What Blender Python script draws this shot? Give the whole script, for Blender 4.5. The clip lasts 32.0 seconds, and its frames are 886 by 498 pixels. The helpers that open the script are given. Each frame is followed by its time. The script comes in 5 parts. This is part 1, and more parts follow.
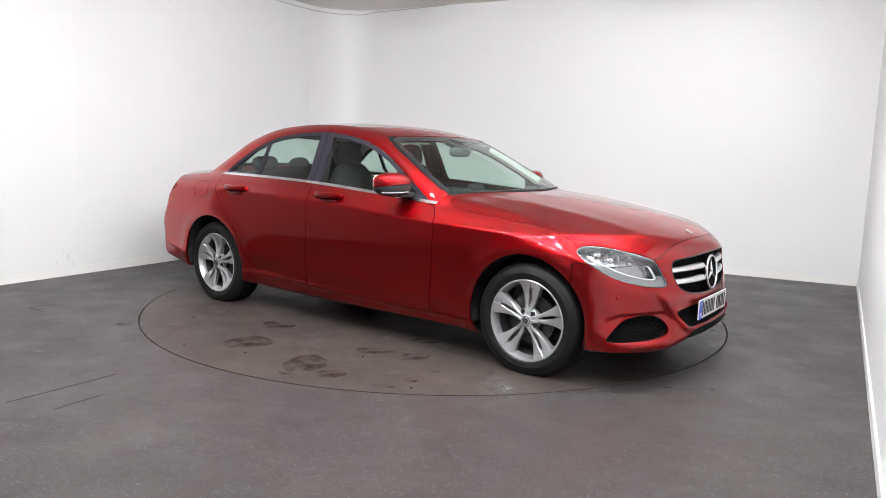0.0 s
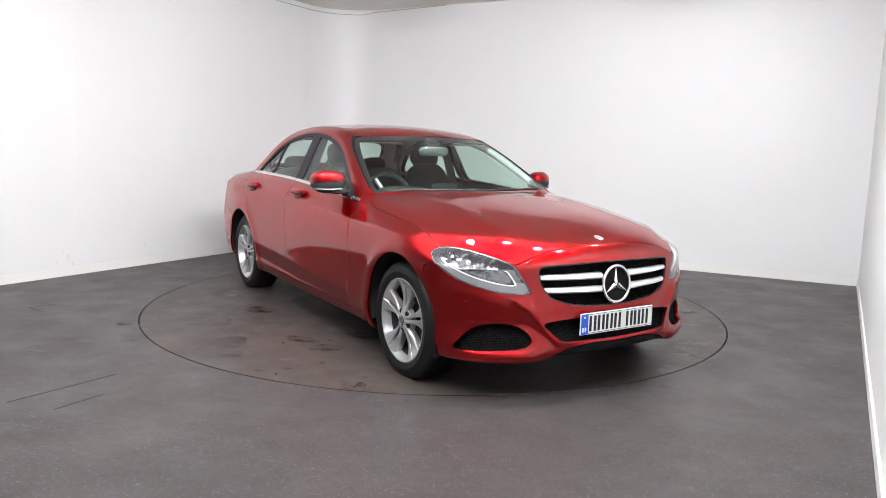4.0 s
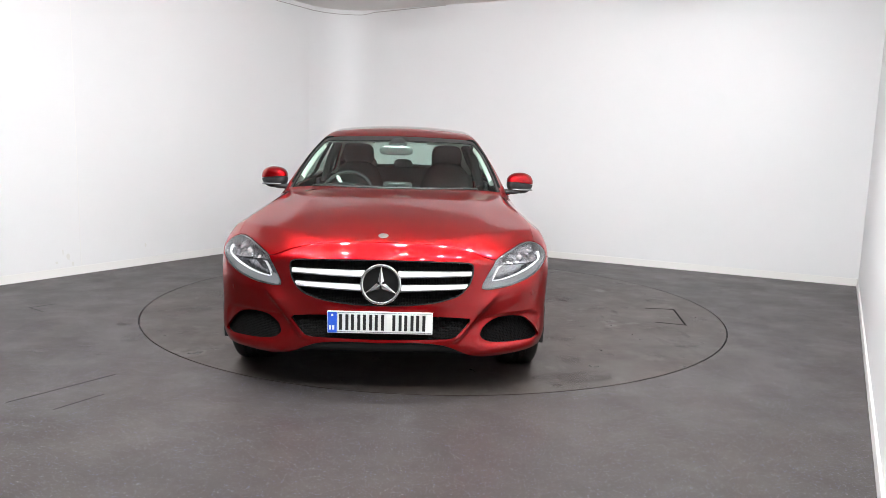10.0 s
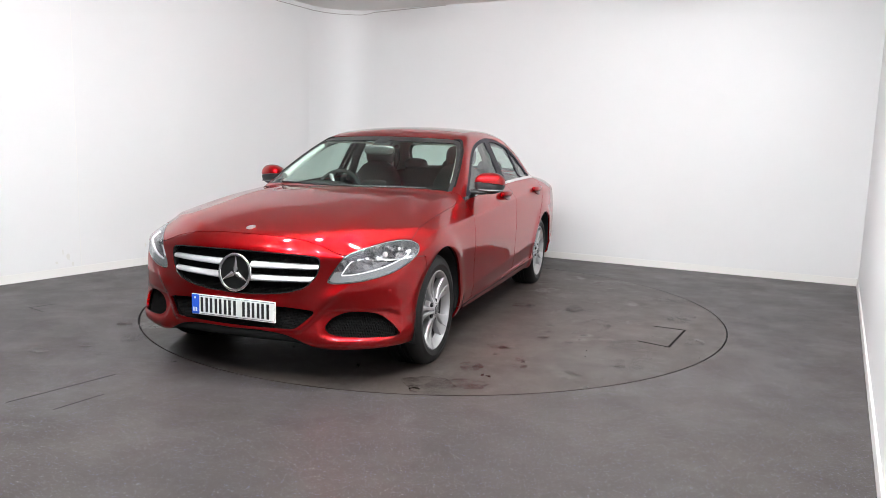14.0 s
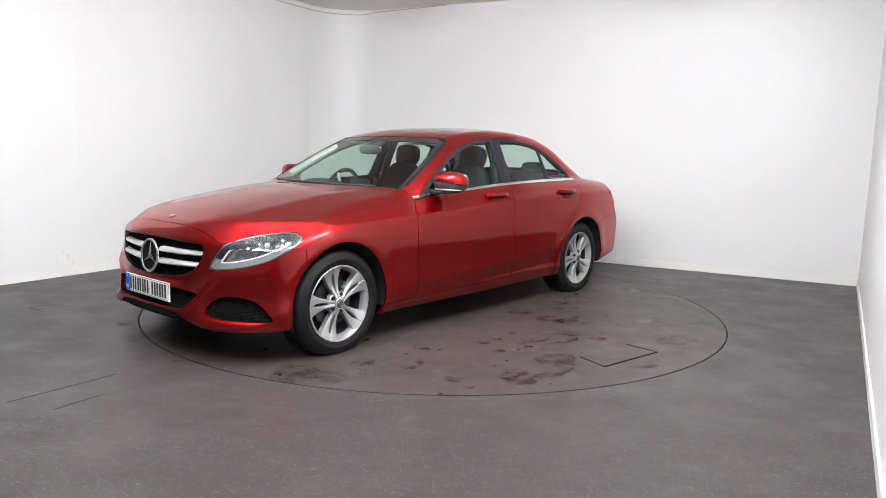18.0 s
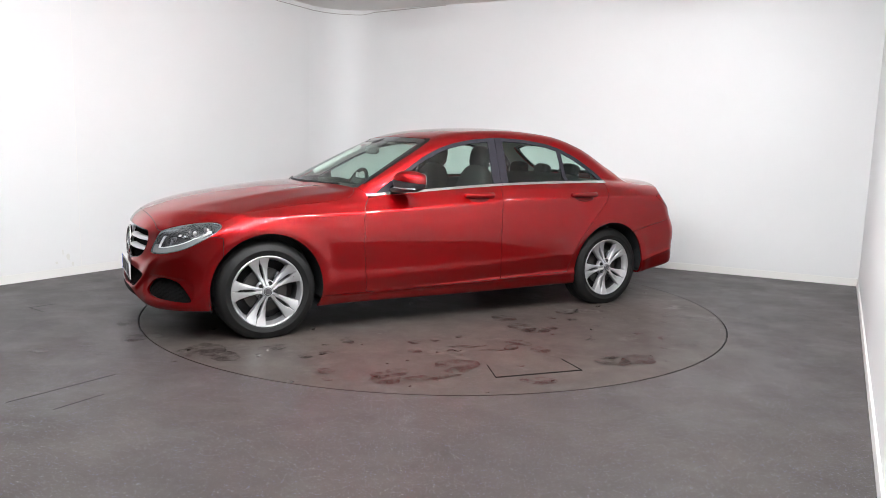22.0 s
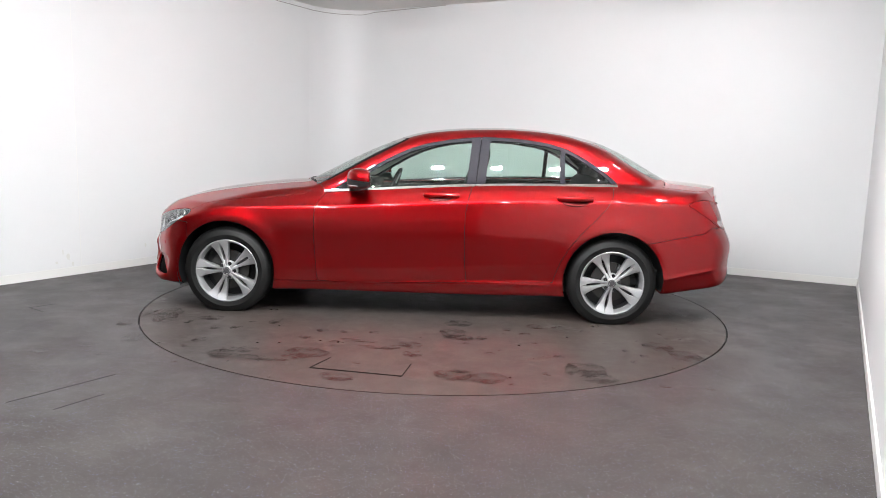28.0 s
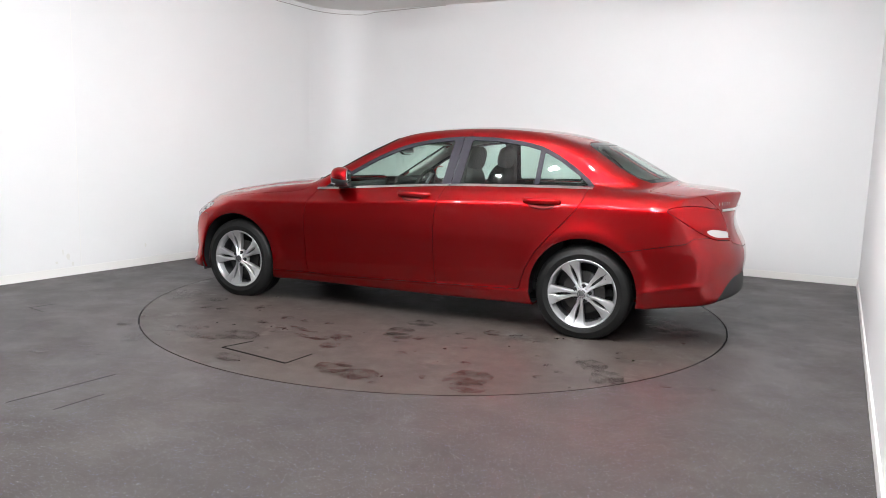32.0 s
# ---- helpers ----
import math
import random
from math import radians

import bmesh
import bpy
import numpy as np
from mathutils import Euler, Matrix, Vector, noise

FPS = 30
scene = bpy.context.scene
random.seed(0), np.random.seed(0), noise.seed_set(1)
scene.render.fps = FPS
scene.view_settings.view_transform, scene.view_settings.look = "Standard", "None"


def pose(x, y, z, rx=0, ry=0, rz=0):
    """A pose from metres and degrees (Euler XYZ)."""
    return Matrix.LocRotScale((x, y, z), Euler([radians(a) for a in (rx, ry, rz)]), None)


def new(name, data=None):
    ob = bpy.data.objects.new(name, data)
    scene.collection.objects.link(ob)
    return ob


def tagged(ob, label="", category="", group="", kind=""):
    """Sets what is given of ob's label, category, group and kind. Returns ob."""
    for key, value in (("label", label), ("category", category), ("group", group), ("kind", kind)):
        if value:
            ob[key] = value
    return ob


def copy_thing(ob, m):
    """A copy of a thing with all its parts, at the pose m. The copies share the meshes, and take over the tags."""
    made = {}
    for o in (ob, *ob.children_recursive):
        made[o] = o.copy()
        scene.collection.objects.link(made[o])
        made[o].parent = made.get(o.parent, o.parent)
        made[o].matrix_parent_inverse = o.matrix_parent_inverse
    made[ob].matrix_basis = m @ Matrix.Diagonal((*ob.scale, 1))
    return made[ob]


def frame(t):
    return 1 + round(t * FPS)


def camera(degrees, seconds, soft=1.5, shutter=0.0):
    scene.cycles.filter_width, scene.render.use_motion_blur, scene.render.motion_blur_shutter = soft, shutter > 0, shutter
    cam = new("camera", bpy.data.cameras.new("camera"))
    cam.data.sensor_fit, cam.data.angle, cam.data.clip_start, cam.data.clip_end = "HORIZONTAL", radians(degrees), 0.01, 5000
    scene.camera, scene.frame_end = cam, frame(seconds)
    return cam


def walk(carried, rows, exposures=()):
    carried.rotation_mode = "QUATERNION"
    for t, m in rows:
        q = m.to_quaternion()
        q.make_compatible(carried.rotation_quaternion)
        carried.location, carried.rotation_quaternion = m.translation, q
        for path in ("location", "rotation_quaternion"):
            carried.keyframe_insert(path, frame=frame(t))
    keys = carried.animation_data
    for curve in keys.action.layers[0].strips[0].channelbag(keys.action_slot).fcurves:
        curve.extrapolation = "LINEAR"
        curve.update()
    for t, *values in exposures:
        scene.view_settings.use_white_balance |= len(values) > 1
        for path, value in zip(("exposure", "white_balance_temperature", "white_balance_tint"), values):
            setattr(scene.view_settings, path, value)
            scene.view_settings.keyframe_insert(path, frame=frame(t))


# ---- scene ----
# A red saloon car turns on a turntable in a white photo room.
cam = camera(63.77, 32.0, soft=0.8)
EYE = Matrix(((0.99963, -0.02562, -0.00955, 0.0),
              (-0.00594, 0.13749, -0.99049, -5.719),
              (0.02669, 0.99017, 0.13729, 1.2357),
              (0.0, 0.0, 0.0, 1.0)))
walk(cam, [(0, EYE), (32.0, EYE)])
scene.view_settings.exposure = 0.0

# turntable: heading of the car's nose in degrees at t seconds
def heading(t):
    return -37.293 - 5.1981 * t

CAR_AT = (0.105, -0.297)      # middle of the wheelbase on the turntable
DISC_R = 2.226                # radius of the turntable
CEILING = 3.01
LAMP_POWER = 1070.0

world = bpy.data.worlds.new("world")
scene.world = world
world.use_nodes = True
world.node_tree.nodes["Background"].inputs[0].default_value = (0.6, 0.65, 0.7, 1)
world.node_tree.nodes["Background"].inputs[1].default_value = 0.05


# ---- materials ----
def mat(name, color, rough=0.5, metal=0.0, **more):
    m = bpy.data.materials.new(name)
    m.use_nodes = True
    b = m.node_tree.nodes["Principled BSDF"]
    b.inputs["Base Color"].default_value = (*color, 1)
    b.inputs["Roughness"].default_value = rough
    b.inputs["Metallic"].default_value = metal
    for k, v in more.items():
        b.inputs[k.replace("_", " ")].default_value = v
    return m


class Nodes:
    """Short hand for building node trees."""
    def __init__(self, m):
        self.t = m.node_tree
        self.b = m.node_tree.nodes["Principled BSDF"]

    def add(self, kind, **props):
        n = self.t.nodes.new(kind)
        for k, v in props.items():
            if k in ("noise_dimensions", "feature", "data_type", "operation", "blend_type", "distance"):
                setattr(n, k, v)
            else:
                n.inputs[k.replace("_", " ")].default_value = v
        return n

    def link(self, a, b):
        self.t.links.new(a, b)

    def coords(self):
        return self.add("ShaderNodeTexCoord").outputs["Object"]

    def noise(self, scale, detail=4.0, rough=0.5, vec=None):
        n = self.add("ShaderNodeTexNoise", Scale=scale, Detail=detail, Roughness=rough)
        self.link(vec if vec is not None else self.coords(), n.inputs["Vector"])
        return n.outputs["Fac"]

    def ramp(self, fac, stops):
        n = self.t.nodes.new("ShaderNodeValToRGB")
        while len(n.color_ramp.elements) < len(stops):
            n.color_ramp.elements.new(0.5)
        for e, (p, c) in zip(n.color_ramp.elements, stops):
            e.position = p
            e.color = (c, c, c, 1) if isinstance(c, float) else (*c, 1)
        self.link(fac, n.inputs["Fac"])
        return n.outputs["Color"]

    def mix(self, fac, a, b, blend="MIX"):
        n = self.t.nodes.new("ShaderNodeMix")
        n.data_type, n.blend_type = "RGBA", blend
        for sock, v in ((n.inputs[0], fac), (n.inputs[6], a), (n.inputs[7], b)):
            if isinstance(v, (int, float)):
                sock.default_value = v
            elif isinstance(v, tuple):
                sock.default_value = (*v, 1)
            else:
                self.link(v, sock)
        return n.outputs[2]

    def bump(self, height, strength=0.2, dist=0.01):
        n = self.add("ShaderNodeBump", Strength=strength, Distance=dist)
        self.link(height, n.inputs["Height"])
        self.link(n.outputs["Normal"], self.b.inputs["Normal"])


def floor_material(name, warm, speckle, wet):
    """Anti-slip vinyl: grey-brown, bright and blue flecks, worn, chalky smears; wet patches where asked."""
    m = mat(name, (0.0372, 0.0341, 0.0329), 0.4, 0.0, Specular_IOR_Level=0.42)
    n = Nodes(m)
    co = n.coords()
    big = n.noise(0.9, 5, 0.6, co)
    mid = n.noise(4.5, 6, 0.65, co)
    fine = n.noise(140.0, 3, 0.6, co)
    base = n.mix(n.ramp(big, [(0.35, 0.0), (0.68, 1.0)]), (0.0340, 0.0285, 0.0275) if not wet else (0.042, 0.033, 0.0285), warm)
    base = n.mix(n.ramp(mid, [(0.45, 0.0), (0.75, 0.45)]), base, (0.042, 0.034, 0.031))
    chalk = n.ramp(n.noise(2.6, 7, 0.62, co), [(0.58, 0.0), (0.66, 0.42 if wet else 0.25)])
    base = n.mix(chalk, base, (0.1054, 0.1023, 0.0992))
    base = n.mix(0.42, base, n.mix(fine, (0.010, 0.009, 0.009), (0.062, 0.056, 0.053)))
    for scale, pick_at, share, tints in ((62.0, 0.72, speckle * 0.55, ((0.10, 0.12, 0.34), (0.40, 0.39, 0.40))), (95.0, 0.55, speckle * 0.75, ((0.10, 0.10, 0.26), (0.27, 0.25, 0.25))), (130.0, 0.55, speckle * 0.8, ((0.12, 0.12, 0.28), (0.28, 0.26, 0.27)))):
        vor = n.add("ShaderNodeTexVoronoi", Scale=scale)
        n.link(co, vor.inputs["Vector"])
        dots = n.ramp(vor.outputs["Distance"], [(0.15, 1.0), (0.26, 0.0)])
        pick = n.add("ShaderNodeSeparateColor")
        n.link(vor.outputs["Color"], pick.inputs[0])
        some = n.ramp(pick.outputs[0], [(pick_at, 0.0), (pick_at + 0.04, 1.0)])
        fl = n.add("ShaderNodeMath", operation="MULTIPLY")
        n.link(n.mix(1.0, dots, some, "MULTIPLY"), fl.inputs[0])
        fl.inputs[1].default_value = share
        base = n.mix(fl.outputs[0], base, n.mix(pick.outputs[1], *tints))
    rough = n.ramp(n.noise(2.3, 6, 0.7, co), [(0.35, 0.38), (0.65, 0.54)])
    relief = fine
    if wet:
        pool = n.mix(1.0, n.ramp(n.noise(2.4, 7, 0.68, co), [(0.56, 0.0), (0.68, 0.7)]), n.ramp(n.noise(0.75, 2, 0.5, co), [(0.42, 0.0), (0.55, 1.0)]), "MULTIPLY")
        drops = n.ramp(n.noise(7.0, 5, 0.6, co), [(0.65, 0.0), (0.71, 0.8)])
        damp = n.mix(1.0, pool, drops, "LIGHTEN")
        base = n.mix(damp, base, n.mix(0.45, base, (0.0074, 0.0068, 0.0068)))
        rough = n.mix(damp, rough, (0.11, 0.11, 0.11))
        relief = n.mix(damp, fine, (0.5, 0.5, 0.5))
    n.link(base, n.b.inputs["Base Color"])
    n.link(rough, n.b.inputs["Roughness"])
    n.bump(relief, 0.2, 0.004)
    return m


def wall_material(name, color, rough):
    m = mat(name, color, rough)
    n = Nodes(m)
    co = n.coords()
    c = n.mix(n.ramp(n.noise(0.7, 4, 0.6, co), [(0.3, 0.0), (0.7, 1.0)]), color, tuple(v * 0.965 for v in color))
    n.link(c, n.b.inputs["Base Color"])
    n.bump(n.noise(2.5, 3, 0.5, co), 0.05, 0.02)
    return m


M_FLOOR = floor_material("safety vinyl floor", (0.050, 0.038, 0.0325), 1.0, False)
M_DISC = floor_material("stained turntable vinyl", (0.072, 0.052, 0.041), 0.3, True)


def water_material():
    """A film of water: dark and glossy, broken up by dry specks."""
    m = mat("thin water film", (0.023, 0.0165, 0.0140), 0.24)
    t = m.node_tree
    n = Nodes(m)
    wet = n.ramp(n.noise(9.0, 9, 0.68), [(0.42, 0.0), (0.62, 0.60)])
    see = t.nodes.new("ShaderNodeBsdfTransparent")
    mixer = t.nodes.new("ShaderNodeMixShader")
    t.links.new(wet, mixer.inputs[0])
    t.links.new(see.outputs[0], mixer.inputs[1])
    t.links.new(n.b.outputs[0], mixer.inputs[2])
    t.links.new(mixer.outputs[0], t.nodes["Material Output"].inputs[0])
    return m


M_WATER = water_material()
M_WALL = wall_material("white painted wall board", (0.76, 0.76, 0.765), 0.45)
M_CEIL = wall_material("dull white ceiling", (0.78, 0.765, 0.74), 0.8)
# Grey of the unseen walls, picked to darken reflections in the car's sides.
M_FRONTWALL = wall_material("grey of the unseen walls", (0.19, 0.19, 0.195), 0.6)
M_TRIM = wall_material("white gloss skirting", (0.80, 0.79, 0.77), 0.35)
M_JOINT = mat("dirty vinyl joint", (0.008, 0.0075, 0.007), 0.9, 0.0, Specular_IOR_Level=0.08)
M_CABLE = mat("pale grey cable sheath", (0.34, 0.32, 0.30), 0.6)
M_PIT = mat("black rubber groove", (0.012, 0.012, 0.012), 0.8)


def paint_material():
    m = mat("metallic red paint", (0.40, 0.004, 0.010), 0.31, 0.96, Specular_IOR_Level=0.0, Specular_Tint=(0.75, 0.03, 0.04, 1.0))
    n = Nodes(m)
    co = n.coords()
    flake = n.noise(900.0, 2, 0.6, co)
    n.link(n.mix(flake, (0.285, 0.0011, 0.0028), (0.43, 0.0021, 0.0051)), n.b.inputs["Base Color"])
    n.b.inputs["Coat Weight"].default_value = 1.0
    n.b.inputs["Coat Roughness"].default_value = 0.02
    n.b.inputs["Coat IOR"].default_value = 1.50
    return m


def glass_material(name, tint, gloss=0.0, base=0.075):
    """Thin tinted pane: mirror by Fresnel over see-through tint."""
    m = bpy.data.materials.new(name)
    m.use_nodes = True
    t = m.node_tree
    t.nodes.clear()
    out = t.nodes.new("ShaderNodeOutputMaterial")
    mixer = t.nodes.new("ShaderNodeMixShader")
    face = t.nodes.new("ShaderNodeLayerWeight")
    face.inputs["Blend"].default_value = 0.5
    steep = t.nodes.new("ShaderNodeMath")
    steep.operation = "POWER"
    steep.inputs[1].default_value = 5.0
    fres = t.nodes.new("ShaderNodeMath")
    fres.operation = "MULTIPLY_ADD"
    fres.inputs[1].default_value, fres.inputs[2].default_value = 1.0 - base, base
    t.links.new(face.outputs["Facing"], steep.inputs[0])
    t.links.new(steep.outputs[0], fres.inputs[0])
    see = t.nodes.new("ShaderNodeBsdfTransparent")
    see.inputs[0].default_value = (*tint, 1)
    mir = t.nodes.new("ShaderNodeBsdfGlossy")
    mir.inputs["Roughness"].default_value = gloss
    t.links.new(fres.outputs[0], mixer.inputs[0])
    t.links.new(see.outputs[0], mixer.inputs[1])
    t.links.new(mir.outputs[0], mixer.inputs[2])
    t.links.new(mixer.outputs[0], out.inputs[0])
    return m


def glow_material(name, color, power):
    m = mat(name, (0.8, 0.8, 0.8), 0.5)
    b = m.node_tree.nodes["Principled BSDF"]
    b.inputs["Emission Color"].default_value = (*color, 1)
    b.inputs["Emission Strength"].default_value = power
    return m


M_PAINT = paint_material()
M_GLASS = glass_material("green tinted safety glass", (0.77, 0.91, 0.85))
M_LENS = glass_material("clear polycarbonate lens", (0.96, 0.965, 0.97), 0.0, 0.045)
M_REDLENS = mat("red tail lamp lens", (0.20, 0.0015, 0.003), 0.22, 0.0, Specular_IOR_Level=0.15)
M_CLEARLENS = mat("frosted clear lamp lens", (0.50, 0.46, 0.46), 0.15, 0.0, Coat_Weight=0.6)
M_BLACK = mat("matt black plastic", (0.014, 0.014, 0.015), 0.55)
M_GLOSSBLACK = mat("gloss black trim", (0.012, 0.012, 0.013), 0.12)
M_PILLAR = mat("satin black pillar cover", (0.016, 0.0145, 0.020), 0.50, 0.0, Specular_IOR_Level=0.16)
M_CHROME = mat("bright chrome", (0.82, 0.82, 0.83), 0.10, 1.0)
M_SILVER = mat("satin silver", (0.66, 0.66, 0.67), 0.42, 0.6)
M_ALLOY = mat("silver painted alloy", (0.52, 0.52, 0.53), 0.28, 0.78, Coat_Weight=0.6)
M_DARKALLOY = mat("dark inner alloy", (0.10, 0.10, 0.105), 0.45, 0.7)
# Darker than bare steel, to carry the shade behind the spokes.
M_DISCBRAKE = mat("brushed brake disc", (0.07, 0.068, 0.066), 0.4, 0.9)
M_SEAT = mat("black seat upholstery", (0.010, 0.0095, 0.010), 0.75, 0.0, Specular_IOR_Level=0.3)
M_CABIN = mat("black cabin plastic", (0.016, 0.016, 0.017), 0.6, 0.0, Specular_IOR_Level=0.3)
M_LINING = mat("pale grey headlining", (0.66, 0.65, 0.62), 0.9)
M_PLATE = mat("white plate sheet", (0.80, 0.80, 0.78), 0.3)
M_BLUE = mat("blue plate band", (0.02, 0.10, 0.62), 0.3)
M_INK = mat("black plate ink", (0.01, 0.01, 0.01), 0.4)
M_LAMP = glow_material("lit lamp diffuser", (0.965, 0.985, 1.0), LAMP_POWER)
# For the unseen lamps added to even out the walls.
M_LAMPDIM = glow_material("dimmer diffuser of the added lamps", (0.965, 0.985, 1.0), LAMP_POWER * 0.31)
M_LAMPGREY = mat("grey lamp housing", (0.42, 0.42, 0.43), 0.25, 0.9)
M_LAMPBAND = mat("frosted grey lamp band", (0.22, 0.225, 0.23), 0.25, 0.2, Coat_Weight=0.5)
M_MIRROR = mat("mirror glass", (0.9, 0.9, 0.9), 0.02, 1.0)
M_MESH = mat("black honeycomb mesh", (0.008, 0.008, 0.008), 1.0, 0.0, Specular_IOR_Level=0.05)
# Rim alloy darkened; the shade inside the wheel is in the colour.
M_BARREL = mat("wheel barrel darkened as shade", (0.10, 0.10, 0.105), 0.45, 0.7)
M_FACET = mat("bright faceted reflector", (0.46, 0.46, 0.48), 0.26, 1.0)
# Darker copy of the matt black, coloured as black that catches no light.
M_PITCH = mat("unlit black plastic", (0.005, 0.005, 0.005), 0.8, 0.0, Specular_IOR_Level=0.15)
M_GUIDE = mat("white light guide", (0.72, 0.73, 0.75), 0.2, 0.0, Coat_Weight=1.0)
# Body red with the shade of the handle hollow put into the colour.
M_CUP = mat("red darkened as recess shade", (0.10, 0.001, 0.002), 0.40, 0.7, Coat_Weight=0.15)
M_WHITEMETAL = mat("white lamp housing", (0.7, 0.7, 0.7), 0.4)


def honeycomb(m):
    n = Nodes(m)
    vor = n.add("ShaderNodeTexVoronoi", Scale=130.0)
    vor.inputs["Randomness"].default_value = 0.15
    n.link(n.coords(), vor.inputs["Vector"])
    n.link(n.ramp(vor.outputs["Distance"], [(0.30, (0.002, 0.002, 0.002)), (0.45, (0.007, 0.007, 0.007))]), n.b.inputs["Base Color"])
    n.bump(vor.outputs["Distance"], 0.6, 0.01)


honeycomb(M_MESH)


def facets(m):
    n = Nodes(m)
    vor = n.add("ShaderNodeTexVoronoi", Scale=26.0)
    n.link(n.coords(), vor.inputs["Vector"])
    n.bump(vor.outputs["Distance"], 0.3, 0.02)


facets(M_FACET)


def tyre_material():
    m = mat("black tyre rubber", (0.006, 0.006, 0.006), 0.52, 0.0, Specular_IOR_Level=0.28)
    n = Nodes(m)
    n.bump(n.noise(90.0, 3, 0.6), 0.2, 0.003)
    return m


M_TYRE = tyre_material()


# ---- mesh helpers ----
def mesh_from(name, verts, faces, material, normals=None, smooth=False):
    me = bpy.data.meshes.new(name)
    me.from_pydata([tuple(v) for v in np.asarray(verts, float).tolist()], [], [tuple(f) for f in faces])
    me.materials.append(material)
    if smooth or normals is not None:
        me.polygons.foreach_set("use_smooth", [True] * len(me.polygons))
    me.update()
    if normals is not None:
        me.normals_split_custom_set_from_vertices([tuple(v) for v in normals.tolist()])
    return me


def link(name, me, parent=None, label=""):
    ob = new(name, me)
    if parent is not None:
        ob.parent = parent
    return tagged(ob, label=label)


def part(name, bm, material, parent=None, label="", smooth=False, angle=0.6):
    me = bpy.data.meshes.new(name)
    bm.normal_update()
    if smooth:
        for f in bm.faces:
            f.smooth = True
        for e in bm.edges:
            if len(e.link_faces) == 2 and e.calc_face_angle(0) > angle:
                e.smooth = False
    bm.to_mesh(me)
    bm.free()
    me.materials.append(material)
    return link(name, me, parent, label)


def box(lo, hi, bevel=0.0, seg=2, bm=None):
    bm = bm or bmesh.new()
    lo, hi = Vector(lo), Vector(hi)
    made = bmesh.ops.create_cube(bm, size=1.0, matrix=Matrix.LocRotScale((lo + hi) / 2, None, hi - lo))
    if bevel:
        edges = list({e for v in made["verts"] for e in v.link_edges})
        bmesh.ops.bevel(bm, geom=edges, offset=bevel, segments=seg, affect="EDGES", profile=0.5)
    return bm


def lathe(profile, steps=48, bm=None, axis="y"):
    """Turns (radius, along) pairs round the y axis."""
    bm = bm or bmesh.new()
    rings = []
    for r, a in profile:
        rings.append([bm.verts.new((r * math.cos(2 * math.pi * i / steps), a, r * math.sin(2 * math.pi * i / steps))) for i in range(steps)])
    for p, q in zip(rings, rings[1:]):
        for i in range(steps):
            j = (i + 1) % steps
            bm.faces.new((p[i], p[j], q[j], q[i]))
    return bm


def tube(points, radius, sides=8, bm=None, closed=False):
    """A round bar along points."""
    bm = bm or bmesh.new()
    pts = [Vector(p) for p in points]
    rings = []
    for i, p in enumerate(pts):
        a = pts[i - 1] if i or closed else p
        b = pts[(i + 1) % len(pts)] if i + 1 < len(pts) or closed else p
        d = (b - a).normalized()
        u = d.cross(Vector((0, 0, 1)) if abs(d.z) < 0.9 else Vector((1, 0, 0))).normalized()
        w = u.cross(d)
        rings.append([bm.verts.new(p + radius * (math.cos(k * 2 * math.pi / sides) * u + math.sin(k * 2 * math.pi / sides) * w)) for k in range(sides)])
    for i in range(len(rings) if closed else len(rings) - 1):
        p, q = rings[i], rings[(i + 1) % len(rings)]
        for k in range(sides):
            bm.faces.new((p[k], p[(k + 1) % sides], q[(k + 1) % sides], q[k]))
    if not closed:
        bm.faces.new(rings[0][::-1])
        bm.faces.new(rings[-1])
    return bm


def prism(outline, depth, bm=None, at=None):
    """An outline in the xy plane, drawn out by depth along z, then moved by at."""
    bm = bm or bmesh.new()
    at = at or Matrix()
    low = [bm.verts.new(at @ Vector((x, y, 0))) for x, y in outline]
    top = [bm.verts.new(at @ Vector((x, y, depth))) for x, y in outline]
    bm.faces.new(low[::-1])
    bm.faces.new(top)
    for i in range(len(low)):
        j = (i + 1) % len(low)
        bm.faces.new((low[i], low[j], top[j], top[i]))
    return bm


# ---- the room ----
BL, BR = Vector((-1.385, 4.11)), Vector((4.222, 1.255))
FR, FL = Vector((0.054, -6.1)), Vector((-5.741, -3.147))
CORNER_R = 0.62
WALL_T = 0.12
WHITE_END = BL + (FL - BL) * 0.58     # white gives way here, out of sight, to grey that darkens reflections


def rounded_plan():
    """Inner outline of the room, from the front left round the curved back corner to the front."""
    into, out = (FL - BL).normalized(), (BR - BL).normalized()
    half = math.acos(max(-1, min(1, into.dot(out)))) / 2
    reach = CORNER_R / math.tan(half)
    mid = BL + (into + out).normalized() * (CORNER_R / math.sin(half))
    a, b = BL + into * reach - mid, BL + out * reach - mid
    turn = a.angle_signed(b)
    arc = []
    for i in range(17):
        c, s = math.cos(-turn * i / 16), math.sin(-turn * i / 16)
        arc.append(mid + Vector((a.x * c - a.y * s, a.x * s + a.y * c)))
    return arc


ARC = rounded_plan()


def outward(pts, d):
    """The same run of points moved d to the outside of the room."""
    res = []
    for i, p in enumerate(pts):
        a, b = pts[max(i - 1, 0)], pts[min(i + 1, len(pts) - 1)]
        t = (b - a).normalized()
        res.append(p + Vector((-t.y, t.x)) * d)
    return res


